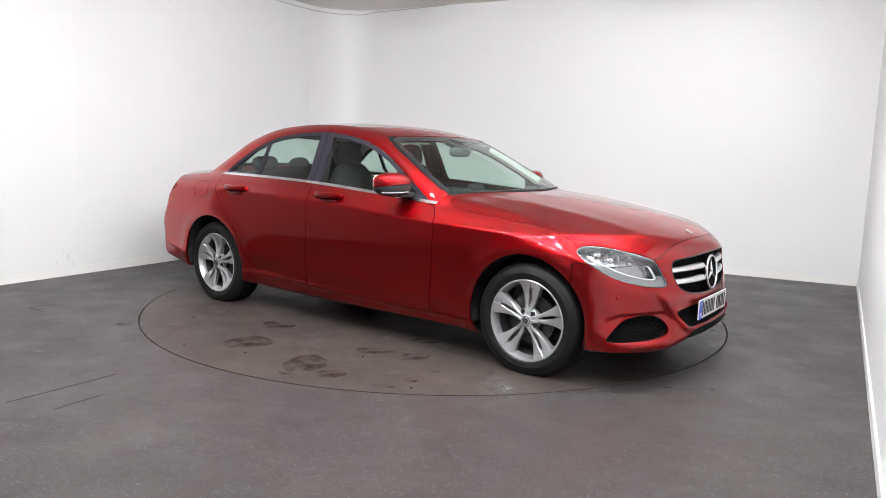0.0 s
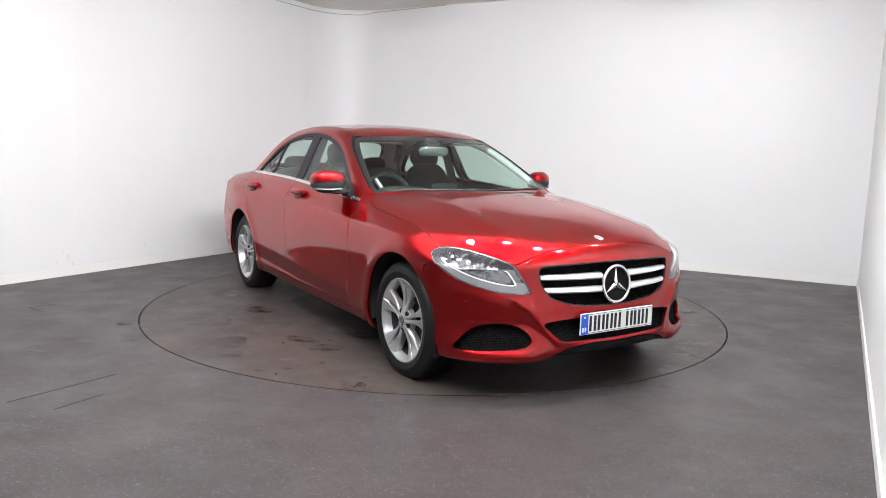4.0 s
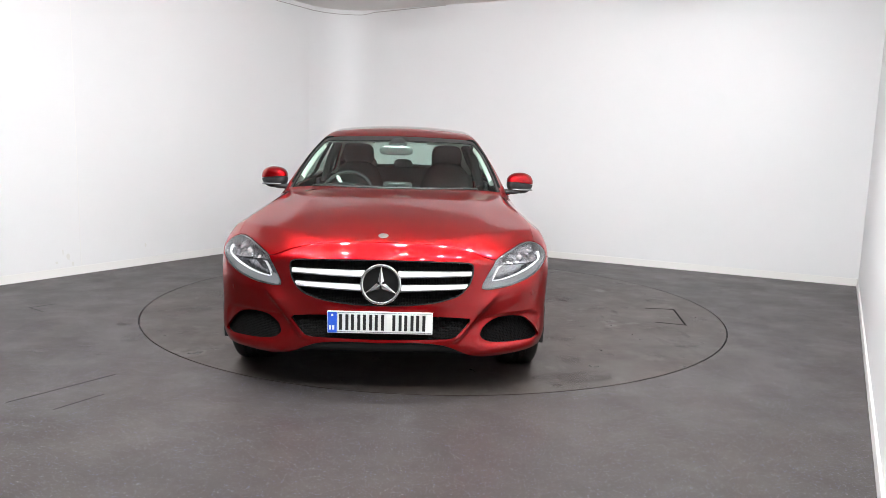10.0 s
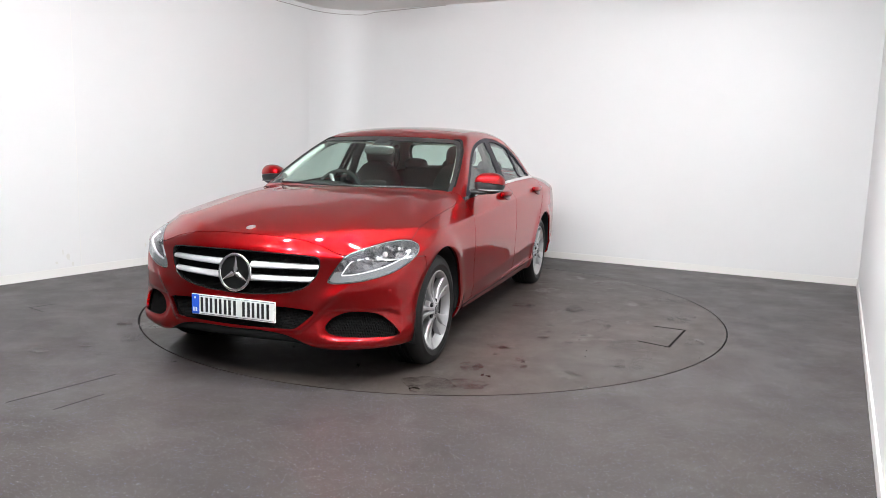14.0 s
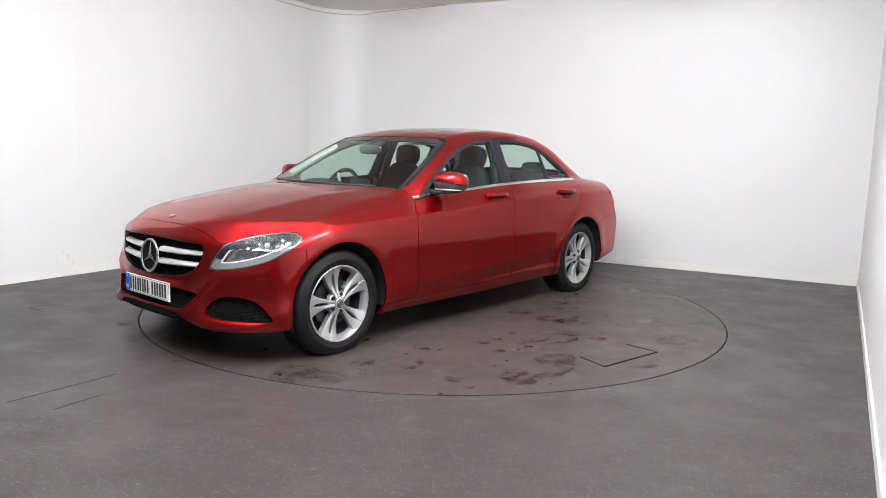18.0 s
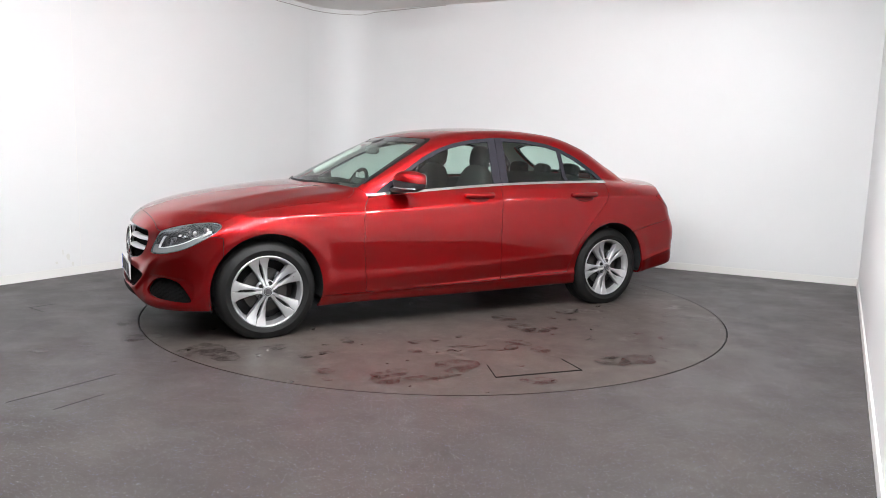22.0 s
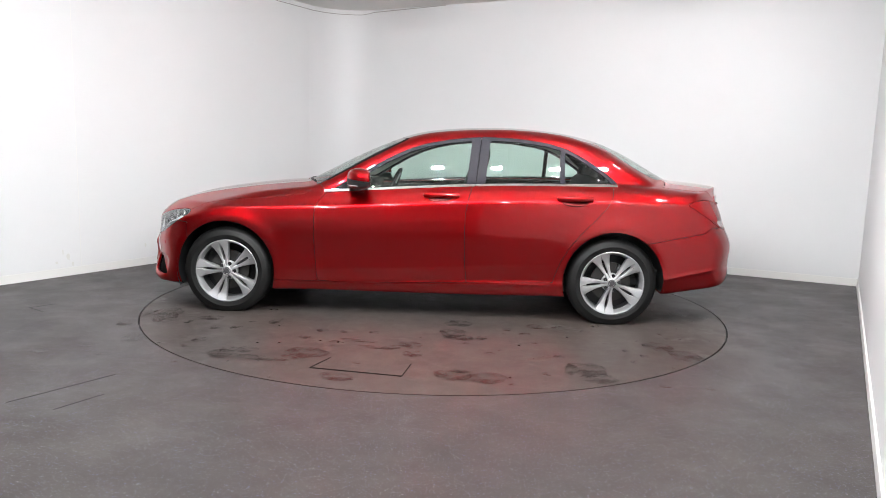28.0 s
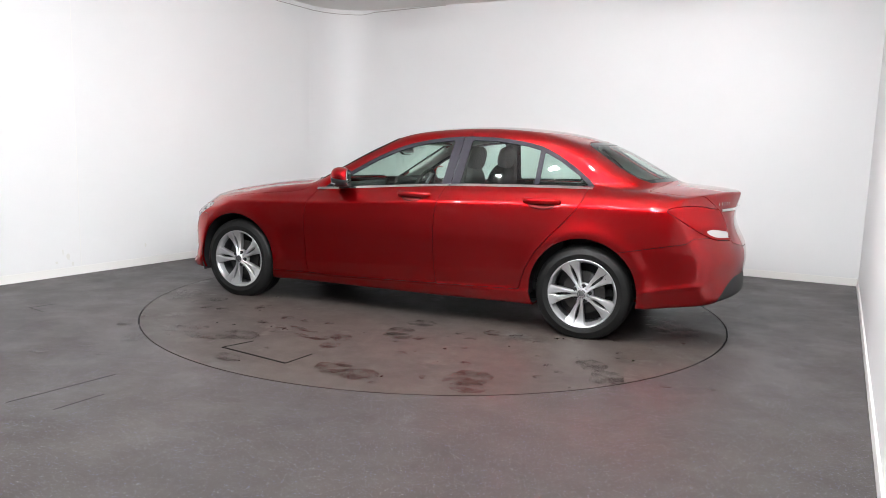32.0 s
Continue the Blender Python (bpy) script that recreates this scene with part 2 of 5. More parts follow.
def strip(pts, t_in, t_out, z0, z1):
    """An upright slab that follows a run of points in plan."""
    bm = bmesh.new()
    rows = [(outward(pts, t_in), outward(pts, t_out))]
    inner, outer = rows[0]
    vs = [[bm.verts.new((p.x, p.y, z)) for p in line for z in (z0, z1)] for line in (inner, outer)]
    a, b = vs
    for i in range(len(pts) - 1):
        k = 2 * i
        bm.faces.new((a[k], a[k + 1], a[k + 3], a[k + 2]))
        bm.faces.new((b[k + 2], b[k + 3], b[k + 1], b[k]))
        bm.faces.new((a[k + 1], b[k + 1], b[k + 3], a[k + 3]))
        bm.faces.new((a[k + 2], b[k + 2], b[k], a[k]))
    for k in (0, 2 * len(pts) - 2):
        bm.faces.new((a[k], b[k], b[k + 1], a[k + 1]))
    return bm


def split_run(a, b, n):
    return [a + (b - a) * (i / n) for i in range(n + 1)]


# The two grey walls are out of view, added to shape the paint's reflections.
for name, run, note in (
        ("wall_left", split_run(WHITE_END, ARC[0], 1), "white painted board wall of the photo room"),
        ("wall_left_front", split_run(FL, WHITE_END, 1), "unseen grey wall beside the camera, added to darken reflections"),
        ("wall_corner", ARC, "white curved corner between two walls"),
        ("wall_back", split_run(ARC[-1], BR, 1), "white painted board wall behind the turntable"),
        ("wall_right", split_run(BR, FR, 1), "white painted board wall beside the camera"),
        ("wall_front", split_run(FR, FL, 1), "unseen grey wall behind the camera, its grey set for reflections")):
    w = part(name, strip(run, 0.0, WALL_T, 0.0, CEILING), M_FRONTWALL if "front" in name else M_WALL, None, note, smooth=True, angle=0.5)
    tagged(w, category="wall", kind="structure")
    if "front" not in name:
        tr = part("baseboard", strip(run, -0.014, -0.002, 0.0, 0.075), M_TRIM, None, "white painted skirting board along the wall", smooth=True, angle=0.5)
        tagged(tr, category="skirting", kind="structure")

room = [FL] + ARC + [BR, FR]
bm = prism([(p.x, p.y) for p in room], 0.1, None, pose(0, 0, CEILING))
bmesh.ops.recalc_face_normals(bm, faces=bm.faces[:])
tagged(part("ceiling", bm, M_CEIL, None, "dull white flat ceiling"), category="ceiling", kind="structure")

# thin dark cable that runs round the back corner just under the ceiling
run = [p.copy() for p in outward([ARC[0] + (FL - ARC[0]) * 0.08] + ARC + [ARC[-1] + (BR - ARC[-1]) * k for k in (0.06, 0.12, 0.18)], -0.012)]
cable = tube([(p.x, p.y, CEILING - 0.058 + 0.052 * max(0, i - 14) / 6) for i, p in enumerate(run)], 0.004, 6)
tagged(part("cable", cable, M_CABLE, None, "thin grey cable under the ceiling in the wall corner", smooth=True), category="cable", kind="structure")

# floor sheet with a round hole for the turntable
def floor_sheet():
    bm = bmesh.new()
    r = DISC_R + 0.010
    turns = sorted([2 * math.pi * i / 180 - math.pi for i in range(180)] + [math.atan2(p.y, p.x) for p in room])
    n = len(turns)
    ring = [Vector((r * math.cos(a), r * math.sin(a))) for a in turns]

    def reach(d):
        """How far the walls stand from the middle in direction d."""
        best = 99.0
        for a, b in zip(room, room[1:] + room[:1]):
            e = b - a
            side = d.x * e.y - d.y * e.x
            if abs(side) > 1e-9:
                k = (a.x * e.y - a.y * e.x) / side
                u = (a.x * d.y - a.y * d.x) / side
                if k > 0 and -1e-6 <= u <= 1 + 1e-6:
                    best = min(best, k)
        return best
    far = [p.normalized() * (reach(p.normalized()) + 0.05) for p in ring]
    a = [bm.verts.new((p.x, p.y, 0)) for p in ring]
    b = [bm.verts.new((p.x, p.y, 0)) for p in far]
    c = [bm.verts.new((p.x, p.y, -0.06)) for p in ring]
    for i in range(n):
        j = (i + 1) % n
        bm.faces.new((a[i], b[i], b[j], a[j]))
        bm.faces.new((c[i], a[i], a[j], c[j]))
    return bm


tagged(part("floor", floor_sheet(), M_FLOOR, None, "dark grey flecked safety vinyl floor, worn and smeared"), category="floor", kind="structure")
bm = bmesh.new()
bmesh.ops.create_circle(bm, cap_ends=True, segments=96, radius=DISC_R + 0.3)
bmesh.ops.translate(bm, verts=bm.verts[:], vec=(0, 0, -0.058))
tagged(part("turntable_pit", bm, M_PIT, None, "black pit floor under the turntable"), category="floor", kind="structure")


# ---- ceiling lamps ----
LAMP_TILT = 31


def flood_lamp(glow):
    """A flat flood lamp on a bracket under the ceiling, tilted towards the back of the room."""
    lamp = tagged(new("ceiling_light"), "white tilted flood lamp under the ceiling, lit", "ceiling light", "ceiling lights of the room")
    tilt = pose(0, 0, -0.15, LAMP_TILT, 0, 0)
    for name, lo, hi, bevel, m in (("housing", (-0.075, -0.042, -0.006), (0.075, 0.042, 0.04), 0.008, M_WHITEMETAL), ("diffuser", (-0.062, -0.030, -0.012), (0.062, 0.030, -0.007), 0.0, glow)):
        bm = box(lo, hi, bevel)
        bmesh.ops.transform(bm, verts=bm.verts[:], matrix=tilt)
        part(name, bm, m, lamp)
    part("bracket", tube([(0, 0, -0.14), (0, 0.0, -0.002)], 0.012, 8), M_WHITEMETAL, lamp)
    return lamp


# three rows of bright lamps over the front of the room, dimmer unseen ones added to brighten the walls
rows_of_lamps = [(x, -1.85) for x in (-1.6, -0.9, -0.2, 0.5, 1.15, 1.7)] + [(x, -3.1) for x in (-1.9, -1.0, -0.1, 0.7)] + [(x, -4.2) for x in (-2.0, -1.15, -0.35, 0.4)]
for glow, places in ((M_LAMP, rows_of_lamps), (M_LAMPDIM, [(-2.3, -2.6), (1.2, -3.0), (2.3, -0.7)])):
    first = flood_lamp(glow)
    first.matrix_basis = pose(*places[0], CEILING, 0, 0, 8)
    for x, y in places[1:]:
        copy_thing(first, pose(x, y, CEILING, 0, 0, 8))


# ---- the turntable ----
turntable = tagged(new("turntable"), "large round grey-brown turntable, stained and wet", "turntable")
bm = bmesh.new()
bmesh.ops.create_cone(bm, cap_ends=True, segments=180, radius1=DISC_R, radius2=DISC_R, depth=0.05, matrix=pose(0, 0, -0.025))
part("deck", bm, M_DISC, turntable)


# ---- the car's surface ----
def spline(pairs, n=3000):
    """A smooth natural cubic through (a, b) pairs, as a fast function."""
    p = sorted(pairs)
    x, y = np.array([a for a, _ in p], float), np.array([b for _, b in p], float)
    k = len(x)
    h = np.diff(x)
    A, r = np.eye(k), np.zeros(k)
    for i in range(1, k - 1):
        A[i, i - 1:i + 2] = h[i - 1], 2 * (h[i - 1] + h[i]), h[i]
        r[i] = 6 * ((y[i + 1] - y[i]) / h[i] - (y[i] - y[i - 1]) / h[i - 1])
    m = np.linalg.solve(A, r)
    q = np.linspace(x[0], x[-1], n)
    i = np.clip(np.searchsorted(x, q) - 1, 0, k - 2)
    a, b = (x[i + 1] - q) / h[i], (q - x[i]) / h[i]
    f = a * y[i] + b * y[i + 1] + ((a ** 3 - a) * m[i] + (b ** 3 - b) * m[i + 1]) * h[i] ** 2 / 6
    return lambda v: np.interp(v, q, f)


def step(a, b, v):
    t = np.clip((v - a) / (b - a), 0, 1)
    return t * t * (3 - 2 * t)


def smin(a, b, k):
    h = np.clip(0.5 + 0.5 * (b - a) / k, 0, 1)
    return b + (a - b) * h - k * h * (1 - h)


def smax(a, b, k):
    return -smin(-a, -b, k)


BELT = spline([(-2.6, 1.0), (-1.43, 1.007), (-0.9, 1.0), (-0.36, 0.982), (0.18, 0.948), (0.71, 0.912), (1.0, 0.895), (2.4, 0.86)])
SECTION = spline([(0.05, 0.80), (0.14, 0.835), (0.20, 0.866), (0.26, 0.888), (0.33, 0.8945), (0.38, 0.8945), (0.42, 0.8935), (0.46, 0.8943), (0.51, 0.8970), (0.56, 0.9000), (0.62, 0.9030), (0.68, 0.9022), (0.74, 0.8985),
                  (0.79, 0.8930), (0.82, 0.8900), (0.84, 0.8870), (0.852, 0.8830), (0.862, 0.8760), (0.88, 0.8600), (0.92, 0.8260), (0.96, 0.787), (1.0, 0.762), (1.1, 0.71), (1.5, 0.5)])
PLAN = spline([(-2.62, 0.70), (-2.4, 0.80), (-2.2, 0.845), (-1.9, 0.882), (-1.65, 0.902), (-1.42, 0.908), (-1.1, 0.906), (-0.4, 0.903), (0.4, 0.900), (1.0, 0.899),
               (1.42, 0.908), (1.65, 0.902), (1.85, 0.870), (2.0, 0.828), (2.15, 0.76), (2.3, 0.66)])
NOSE = spline([(0.05, 2.05), (0.14, 2.10), (0.19, 2.165), (0.24, 2.19), (0.29, 2.187), (0.36, 2.165), (0.45, 2.158), (0.55, 2.152), (0.62, 2.142), (0.69, 2.134), (0.76, 2.106), (0.85, 2.06), (1.2, 1.8)])
TAIL = spline([(0.05, -2.31), (0.18, -2.36), (0.26, -2.395), (0.34, -2.423), (0.44, -2.408), (0.54, -2.415), (0.62, -2.403), (0.72, -2.354), (0.85, -2.323), (0.93, -2.337), (1.0, -2.351), (1.2, -2.37)])
DECK = spline([(-2.62, 0.93), (-2.45, 0.975), (-2.36, 0.998), (-2.2, 1.022), (-2.0, 1.040), (-1.8, 1.058), (-1.0, 1.10), (0.0, 1.06), (0.6, 1.01), (0.95, 0.979), (1.23, 0.955),
               (1.475, 0.923), (1.72, 0.882), (1.9, 0.833), (2.007, 0.794), (2.08, 0.764), (2.2, 0.70), (2.4, 0.55)])
DROP = spline([(-2.6, 0.10), (-2.2, 0.085), (-1.6, 0.08), (0.4, 0.06), (1.0, 0.066), (1.4, 0.088), (1.75, 0.100), (2.0, 0.082), (2.3, 0.05)])
ROOF = spline([(1.5, 0.70), (1.15, 0.880), (1.0, 0.955), (0.85, 1.032), (0.75, 1.084), (0.65, 1.136), (0.5, 1.210), (0.38, 1.264), (0.25, 1.314), (0.13, 1.356), (0.0, 1.387), (-0.2, 1.412), (-0.48, 1.428),
               (-0.76, 1.426), (-0.95, 1.412), (-1.13, 1.389), (-1.32, 1.347), (-1.51, 1.283), (-1.75, 1.158), (-1.92, 1.058), (-2.1, 0.93), (-2.4, 0.62)])
HOUSE_IN = spline([(-2.3, 0.16), (-2.0, 0.085), (-1.7, 0.045), (-1.43, 0.026), (-1.0, 0.012), (-0.4, 0.0), (0.3, 0.0), (0.7, 0.012), (0.9, 0.05), (1.1, 0.13), (1.4, 0.3)])


def field(x, y, z):
    """Above zero inside the car's skin; near the skin about the distance to it."""
    y = np.abs(y)
    # lower body: sides, nose, tail, bonnet and boot, belly
    q = z - (BELT(x) - 0.96) * step(0.62, 0.86, z)
    flare = 0.010 * np.exp(-((np.hypot(x - 1.42, z - 0.31) - 0.40) / 0.055) ** 2) + 0.010 * np.exp(-((np.hypot(x + 1.42, z - 0.31) - 0.40) / 0.06) ** 2)
    along = step(1.15, 0.75, x) * step(-1.30, -0.95, x)
    under = 0.352 + 0.053 * (0.68 - x) - z
    crease = -0.20 * np.minimum(0.5 * (under + np.sqrt(under ** 2 + 0.006 ** 2)), 0.11) * along
    crease += 0.009 * np.exp(-((z - 0.248 - 0.0225 * (0.68 - x)) / 0.016) ** 2) * along
    zc = 0.345 + 0.21 * (-1.75 - x)
    tuck = 0.16 * np.minimum(0.5 * (zc - z + np.sqrt((zc - z) ** 2 + 0.010 ** 2)), 0.12) * step(-1.72, -1.82, x)
    crease += 0.005 * np.exp(-((z - zc) / 0.016) ** 2) * step(-1.72, -1.82, x) - tuck
    side = PLAN(x) - 0.905 + SECTION(q) + flare + crease - 0.002 - y
    off = y - 0.467 - 0.92 * (z - 0.395)
    fold = 0.018 * np.exp(-(off / np.where(off < 0, 0.085, 0.024)) ** 2) * step(0.27, 0.31, z) * step(0.55, 0.46, z)
    brow = z - 0.467 - 0.32 * (y - 0.534)
    fold += 0.006 * np.exp(-(brow / np.where(brow > 0, 0.06, 0.045)) ** 2) * step(0.47, 0.56, y) * step(0.88, 0.78, y)
    fold += 0.013 * np.exp(-((z - 0.226) / 0.028) ** 2) * step(0.42, 0.54, y) * step(0.90, 0.80, y)
    around = 1 - (((y - x) / 1.4142 + 0.95) / 0.225) ** 4 - ((z - 0.330) / 0.080) ** 4
    scoop = 0.007 * step(0.0, 0.6, around) * step(1.6, 1.8, x)
    nose = (NOSE(z) + fold - (0.215 + 0.15 * step(0.66, 0.80, z)) * (y / 0.75) ** 2.6 - x) * 0.93
    high = step(0.78, 1.0, z)
    tail = (x - TAIL(z) - (0.162 + 0.16 * high) * (y / 0.75) ** (3.2 - 1.47 * high) - 0.5 * tuck) * 0.95
    ridge = 0.006 * np.exp(-((y - 0.50) / 0.075) ** 2) * step(2.05, 1.7, x) * step(0.6, 1.0, x)
    top = (DECK(x) - DROP(x) * (y / 0.8) ** 2.3 + ridge - z) * 0.97
    low = smin(side, top, 0.065)
    low = smin(low, nose, 0.07) - scoop
    low = smin(low, tail, 0.05 - 0.032 * high)
    belly = z - 0.175 - 0.05 * step(1.6, 2.1, x) * step(0.62, 0.3, y) - 0.02 * step(0.0, -1.6, x) - 0.046 * step(-1.62, -1.78, x) - 0.155 * np.clip(-1.83 - x, 0, 0.6)
    low = smin(low, belly, 0.03)
    # cabin
    house = (0.769 - 0.435 * (z - 0.96) - 0.16 * (z - 0.96) ** 2 - HOUSE_IN(x) - y) * 0.9
    xs = x + 0.065 * (y / 0.7) ** 2 * step(-0.2, 0.6, x) - 0.29 * (y / 0.7) ** 2 * step(-0.9, -1.6, x)
    slope = (ROOF(xs + 0.01) - ROOF(xs - 0.01)) / 0.02
    lid = (ROOF(xs) - (y / 0.6) ** 2.2 * (0.053 - 0.008 * step(0.5, 0.0, x) - 0.042 * step(-1.2, -1.7, x)) - z) / np.sqrt(1 + slope ** 2)
    cab = np.minimum(smin(house, lid, 0.060), (z - 0.80) * 0.9)
    return smax(low, cab, 0.022)


def gradient(p, h=0.002):
    g = np.stack([(field(*(p + d).T) - field(*(p - d).T)) / (2 * h) for d in np.eye(3) * h], -1)
    return g


def skin(cell=0.0145):
    """The car's whole skin as one net of quads on the zero level of the field."""
    xs, ys, zs = np.arange(-2.60, 2.27, cell), np.arange(-0.98, 0.99, cell), np.arange(0.12, 1.47, cell)
    f = np.empty((len(xs), len(ys), len(zs)), np.float32)
    Y, Z = np.meshgrid(ys, zs, indexing="ij")
    for i, xv in enumerate(xs):
        f[i] = field(np.full(Y.shape, xv), Y, Z)
    s = f > 0
    corners = [(a, b, c) for a in (0, 1) for b in (0, 1) for c in (0, 1)]
    sub = lambda arr, a, b, c: arr[a:arr.shape[0] - 1 + a, b:arr.shape[1] - 1 + b, c:arr.shape[2] - 1 + c]
    count = sum(sub(s, *c).astype(np.int8) for c in corners)
    cells = np.argwhere((count > 0) & (count < 8))
    index = np.full(count.shape, -1, np.int64)
    index[tuple(cells.T)] = np.arange(len(cells))
    p = np.stack([xs[cells[:, 0]], ys[cells[:, 1]], zs[cells[:, 2]]], -1) + cell / 2
    for _ in range(4):
        g = gradient(p)
        n2 = np.maximum((g ** 2).sum(1), 0.05)
        move = -(field(*p.T) / n2)[:, None] * g
        size = np.linalg.norm(move, axis=1)[:, None]
        p = p + move * np.minimum(1, 0.8 * cell / np.maximum(size, 1e-9))
    quads = []
    for ax in range(3):
        b, c = [k for k in range(3) if k != ax]
        lo, hi = [slice(1, -1)] * 3, [slice(1, -1)] * 3
        lo[ax], hi[ax] = slice(0, -1), slice(1, None)
        s0, s1 = s[tuple(lo)], s[tuple(hi)]
        for flip in (False, True):
            at = np.argwhere((s0 & ~s1) if not flip else (~s0 & s1))
            at[:, b] += 1
            at[:, c] += 1
            def ids(db, dc):
                k = at.copy()
                k[:, b] += db
                k[:, c] += dc
                return index[tuple(k.T)]
            q = np.stack([ids(-1, -1), ids(0, -1), ids(0, 0), ids(-1, 0)], -1)
            if flip ^ (ax == 1):
                q = q[:, ::-1]
            quads.append(q)
    quads = np.concatenate(quads)
    quads = quads[(quads >= 0).all(1)]
    tris = np.concatenate([quads[:, [0, 1, 2]], quads[:, [0, 2, 3]]])
    g = gradient(p)
    nrm = -g / np.maximum(np.linalg.norm(g, axis=1)[:, None], 1e-9)
    return p, tris, nrm


def clip(v, f, n, d):
    """The part of a triangle mesh where the values d at its points are above zero, cut cleanly."""
    inside = d > 0
    k = inside[f].sum(1)
    whole = f[k == 3]
    cut_v, cut_n, out = [v], [n], [whole]
    base = len(v)
    store = {}
    extra = []
    def cross(a, b):
        nonlocal base
        key = (a, b) if a < b else (b, a)
        if key not in store:
            t = d[a] / (d[a] - d[b])
            extra.append((v[a] + t * (v[b] - v[a]), n[a] + t * (n[b] - n[a])))
            store[key] = base
            base += 1
        return store[key]
    more = []
    for tri in f[(k == 1) | (k == 2)].tolist():
        ins = [inside[i] for i in tri]
        if sum(ins) == 1:
            r = ins.index(True)
            a, b, c = tri[r], tri[(r + 1) % 3], tri[(r + 2) % 3]
            more.append((a, cross(a, b), cross(a, c)))
        else:
            r = ins.index(False)
            a, b, c = tri[r], tri[(r + 1) % 3], tri[(r + 2) % 3]
            ab, ac = cross(a, b), cross(a, c)
            more += [(ab, b, c), (ab, c, ac)]
    if extra:
        v = np.concatenate([v, np.array([e[0] for e in extra])])
        n = np.concatenate([n, np.array([e[1] for e in extra])])
    f = np.concatenate([whole, np.array(more, np.int64).reshape(-1, 3)])
    used, inv = np.unique(f, return_inverse=True)
    n = n[used]
    return v[used], inv.reshape(-1, 3), n / np.maximum(np.linalg.norm(n, axis=1)[:, None], 1e-9)


def rim_edges(f):
    e = np.concatenate([f[:, [0, 1]], f[:, [1, 2]], f[:, [2, 0]]])
    key = np.sort(e, 1)
    _, first, num = np.unique(key, axis=0, return_index=True, return_counts=True)
    return e[first[num == 1]]


def sheet(name, cutting, material, parent, label="", lip=0.014, offset=0.0, source=None):
    """A panel cut from the car's skin: cutting is one function of (x, y, z) or several, above zero inside."""
    v, f, n = source or SKIN
    for cut in cutting if isinstance(cutting, (list, tuple)) else [cutting]:
        v, f, n = clip(v, f, n, cut(*v.T))
    v = v + n * offset
    if lip:
        e = rim_edges(f)
        ids = np.unique(e)
        far = {int(i): len(v) + len(ids) + k for k, i in enumerate(ids)}
        near = {int(i): len(v) + k for k, i in enumerate(ids)}
        v2 = np.concatenate([v, v[ids], v[ids] - n[ids] * lip])
        band = np.array([(near[b], near[a], far[a], far[b]) for a, b in e.tolist()], np.int64)
        # rounded look at the rim: outer loop keeps the skin's normal bent sideways
        side = np.zeros((len(v2), 3))
        fn = np.cross(v2[band[:, 1]] - v2[band[:, 0]], v2[band[:, 3]] - v2[band[:, 0]])
        for c in range(4):
            np.add.at(side, band[:, c], fn)
        side = side[len(v):]
        side /= np.maximum(np.linalg.norm(side, axis=1)[:, None], 1e-9)
        n = np.concatenate([n, side])
        faces = f.tolist() + band.tolist()
        v = v2
    else:
        faces = f.tolist()
    return link(name, mesh_from(name, v, faces, material, n), parent, label)


def poly(points, rounds=0, r=0.3):
    """Signed distance (above zero inside) to a closed outline whose corners are rounded by cutting."""
    pts = np.array(points, float)
    for _ in range(rounds):
        nxt = np.roll(pts, -1, 0)
        pts = np.stack([pts * (1 - r) + nxt * r, pts * r + nxt * (1 - r)], 1).reshape(-1, 2)
    a, b = pts, np.roll(pts, -1, 0)

    def dist(u, w):
        best = np.full(u.shape, 1e9)
        odd = np.zeros(u.shape, bool)
        for (x1, y1), (x2, y2) in zip(a, b):
            dx, dy = x2 - x1, y2 - y1
            t = np.clip(((u - x1) * dx + (w - y1) * dy) / (dx * dx + dy * dy + 1e-12), 0, 1)
            best = np.minimum(best, np.hypot(u - x1 - t * dx, w - y1 - t * dy))
            with np.errstate(divide="ignore", invalid="ignore"):
                odd ^= ((y1 > w) != (y2 > w)) & (u < dx * (w - y1) / (dy if dy else 1e-12) + x1)
        return np.where(odd, best, -best)
    return dist


SKIN = skin()


# ---- the car ----
car = tagged(new("car"), "glossy metallic red four-door saloon car, clean, parked on the turntable", "car")
WHEEL_Z, WHEEL_R = 0.308, 0.328
GAP = 0.0022

# outlines on the flank, in (x, z)
FRONT_DOOR = poly([(0.70, 0.90), (0.745, 0.84), (0.764, 0.77), (0.766, 0.58), (0.752, 0.40), (0.742, 0.262), (0.60, 0.252), (0.0, 0.268), (-0.36, 0.279), (-0.345, 0.40), (-0.336, 0.60),
                   (-0.338, 0.78), (-0.36, 0.90), (-0.385, 0.984), (-0.10, 0.967), (0.20, 0.9475), (0.50, 0.928)])
REAR_DOOR = poly([(-0.385, 0.984), (-0.36, 0.90), (-0.338, 0.78), (-0.336, 0.60), (-0.345, 0.40), (-0.36, 0.279), (-0.70, 0.290), (-0.985, 0.300), (-1.00, 0.36), (-1.035, 0.46), (-1.10, 0.575), (-1.18, 0.672),
                  (-1.27, 0.765), (-1.345, 0.85), (-1.392, 0.93), (-1.41, 1.007), (-1.2, 1.0065), (-0.9, 1.0), (-0.6, 0.992)])
DLO = poly([(0.665, 0.918), (0.56, 0.985), (0.388, 1.089), (0.237, 1.177), (0.087, 1.246), (-0.042, 1.287), (-0.217, 1.322), (-0.449, 1.346), (-0.714, 1.338), (-0.934, 1.309), (-1.064, 1.275),
            (-1.199, 1.208), (-1.336, 1.118), (-1.412, 1.058), (-1.442, 1.02), (-1.437, 1.009), (-1.2, 1.0085), (-0.9, 1.002), (-0.36, 0.984), (0.18, 0.950), (0.45, 0.933)], 1, 0.2)
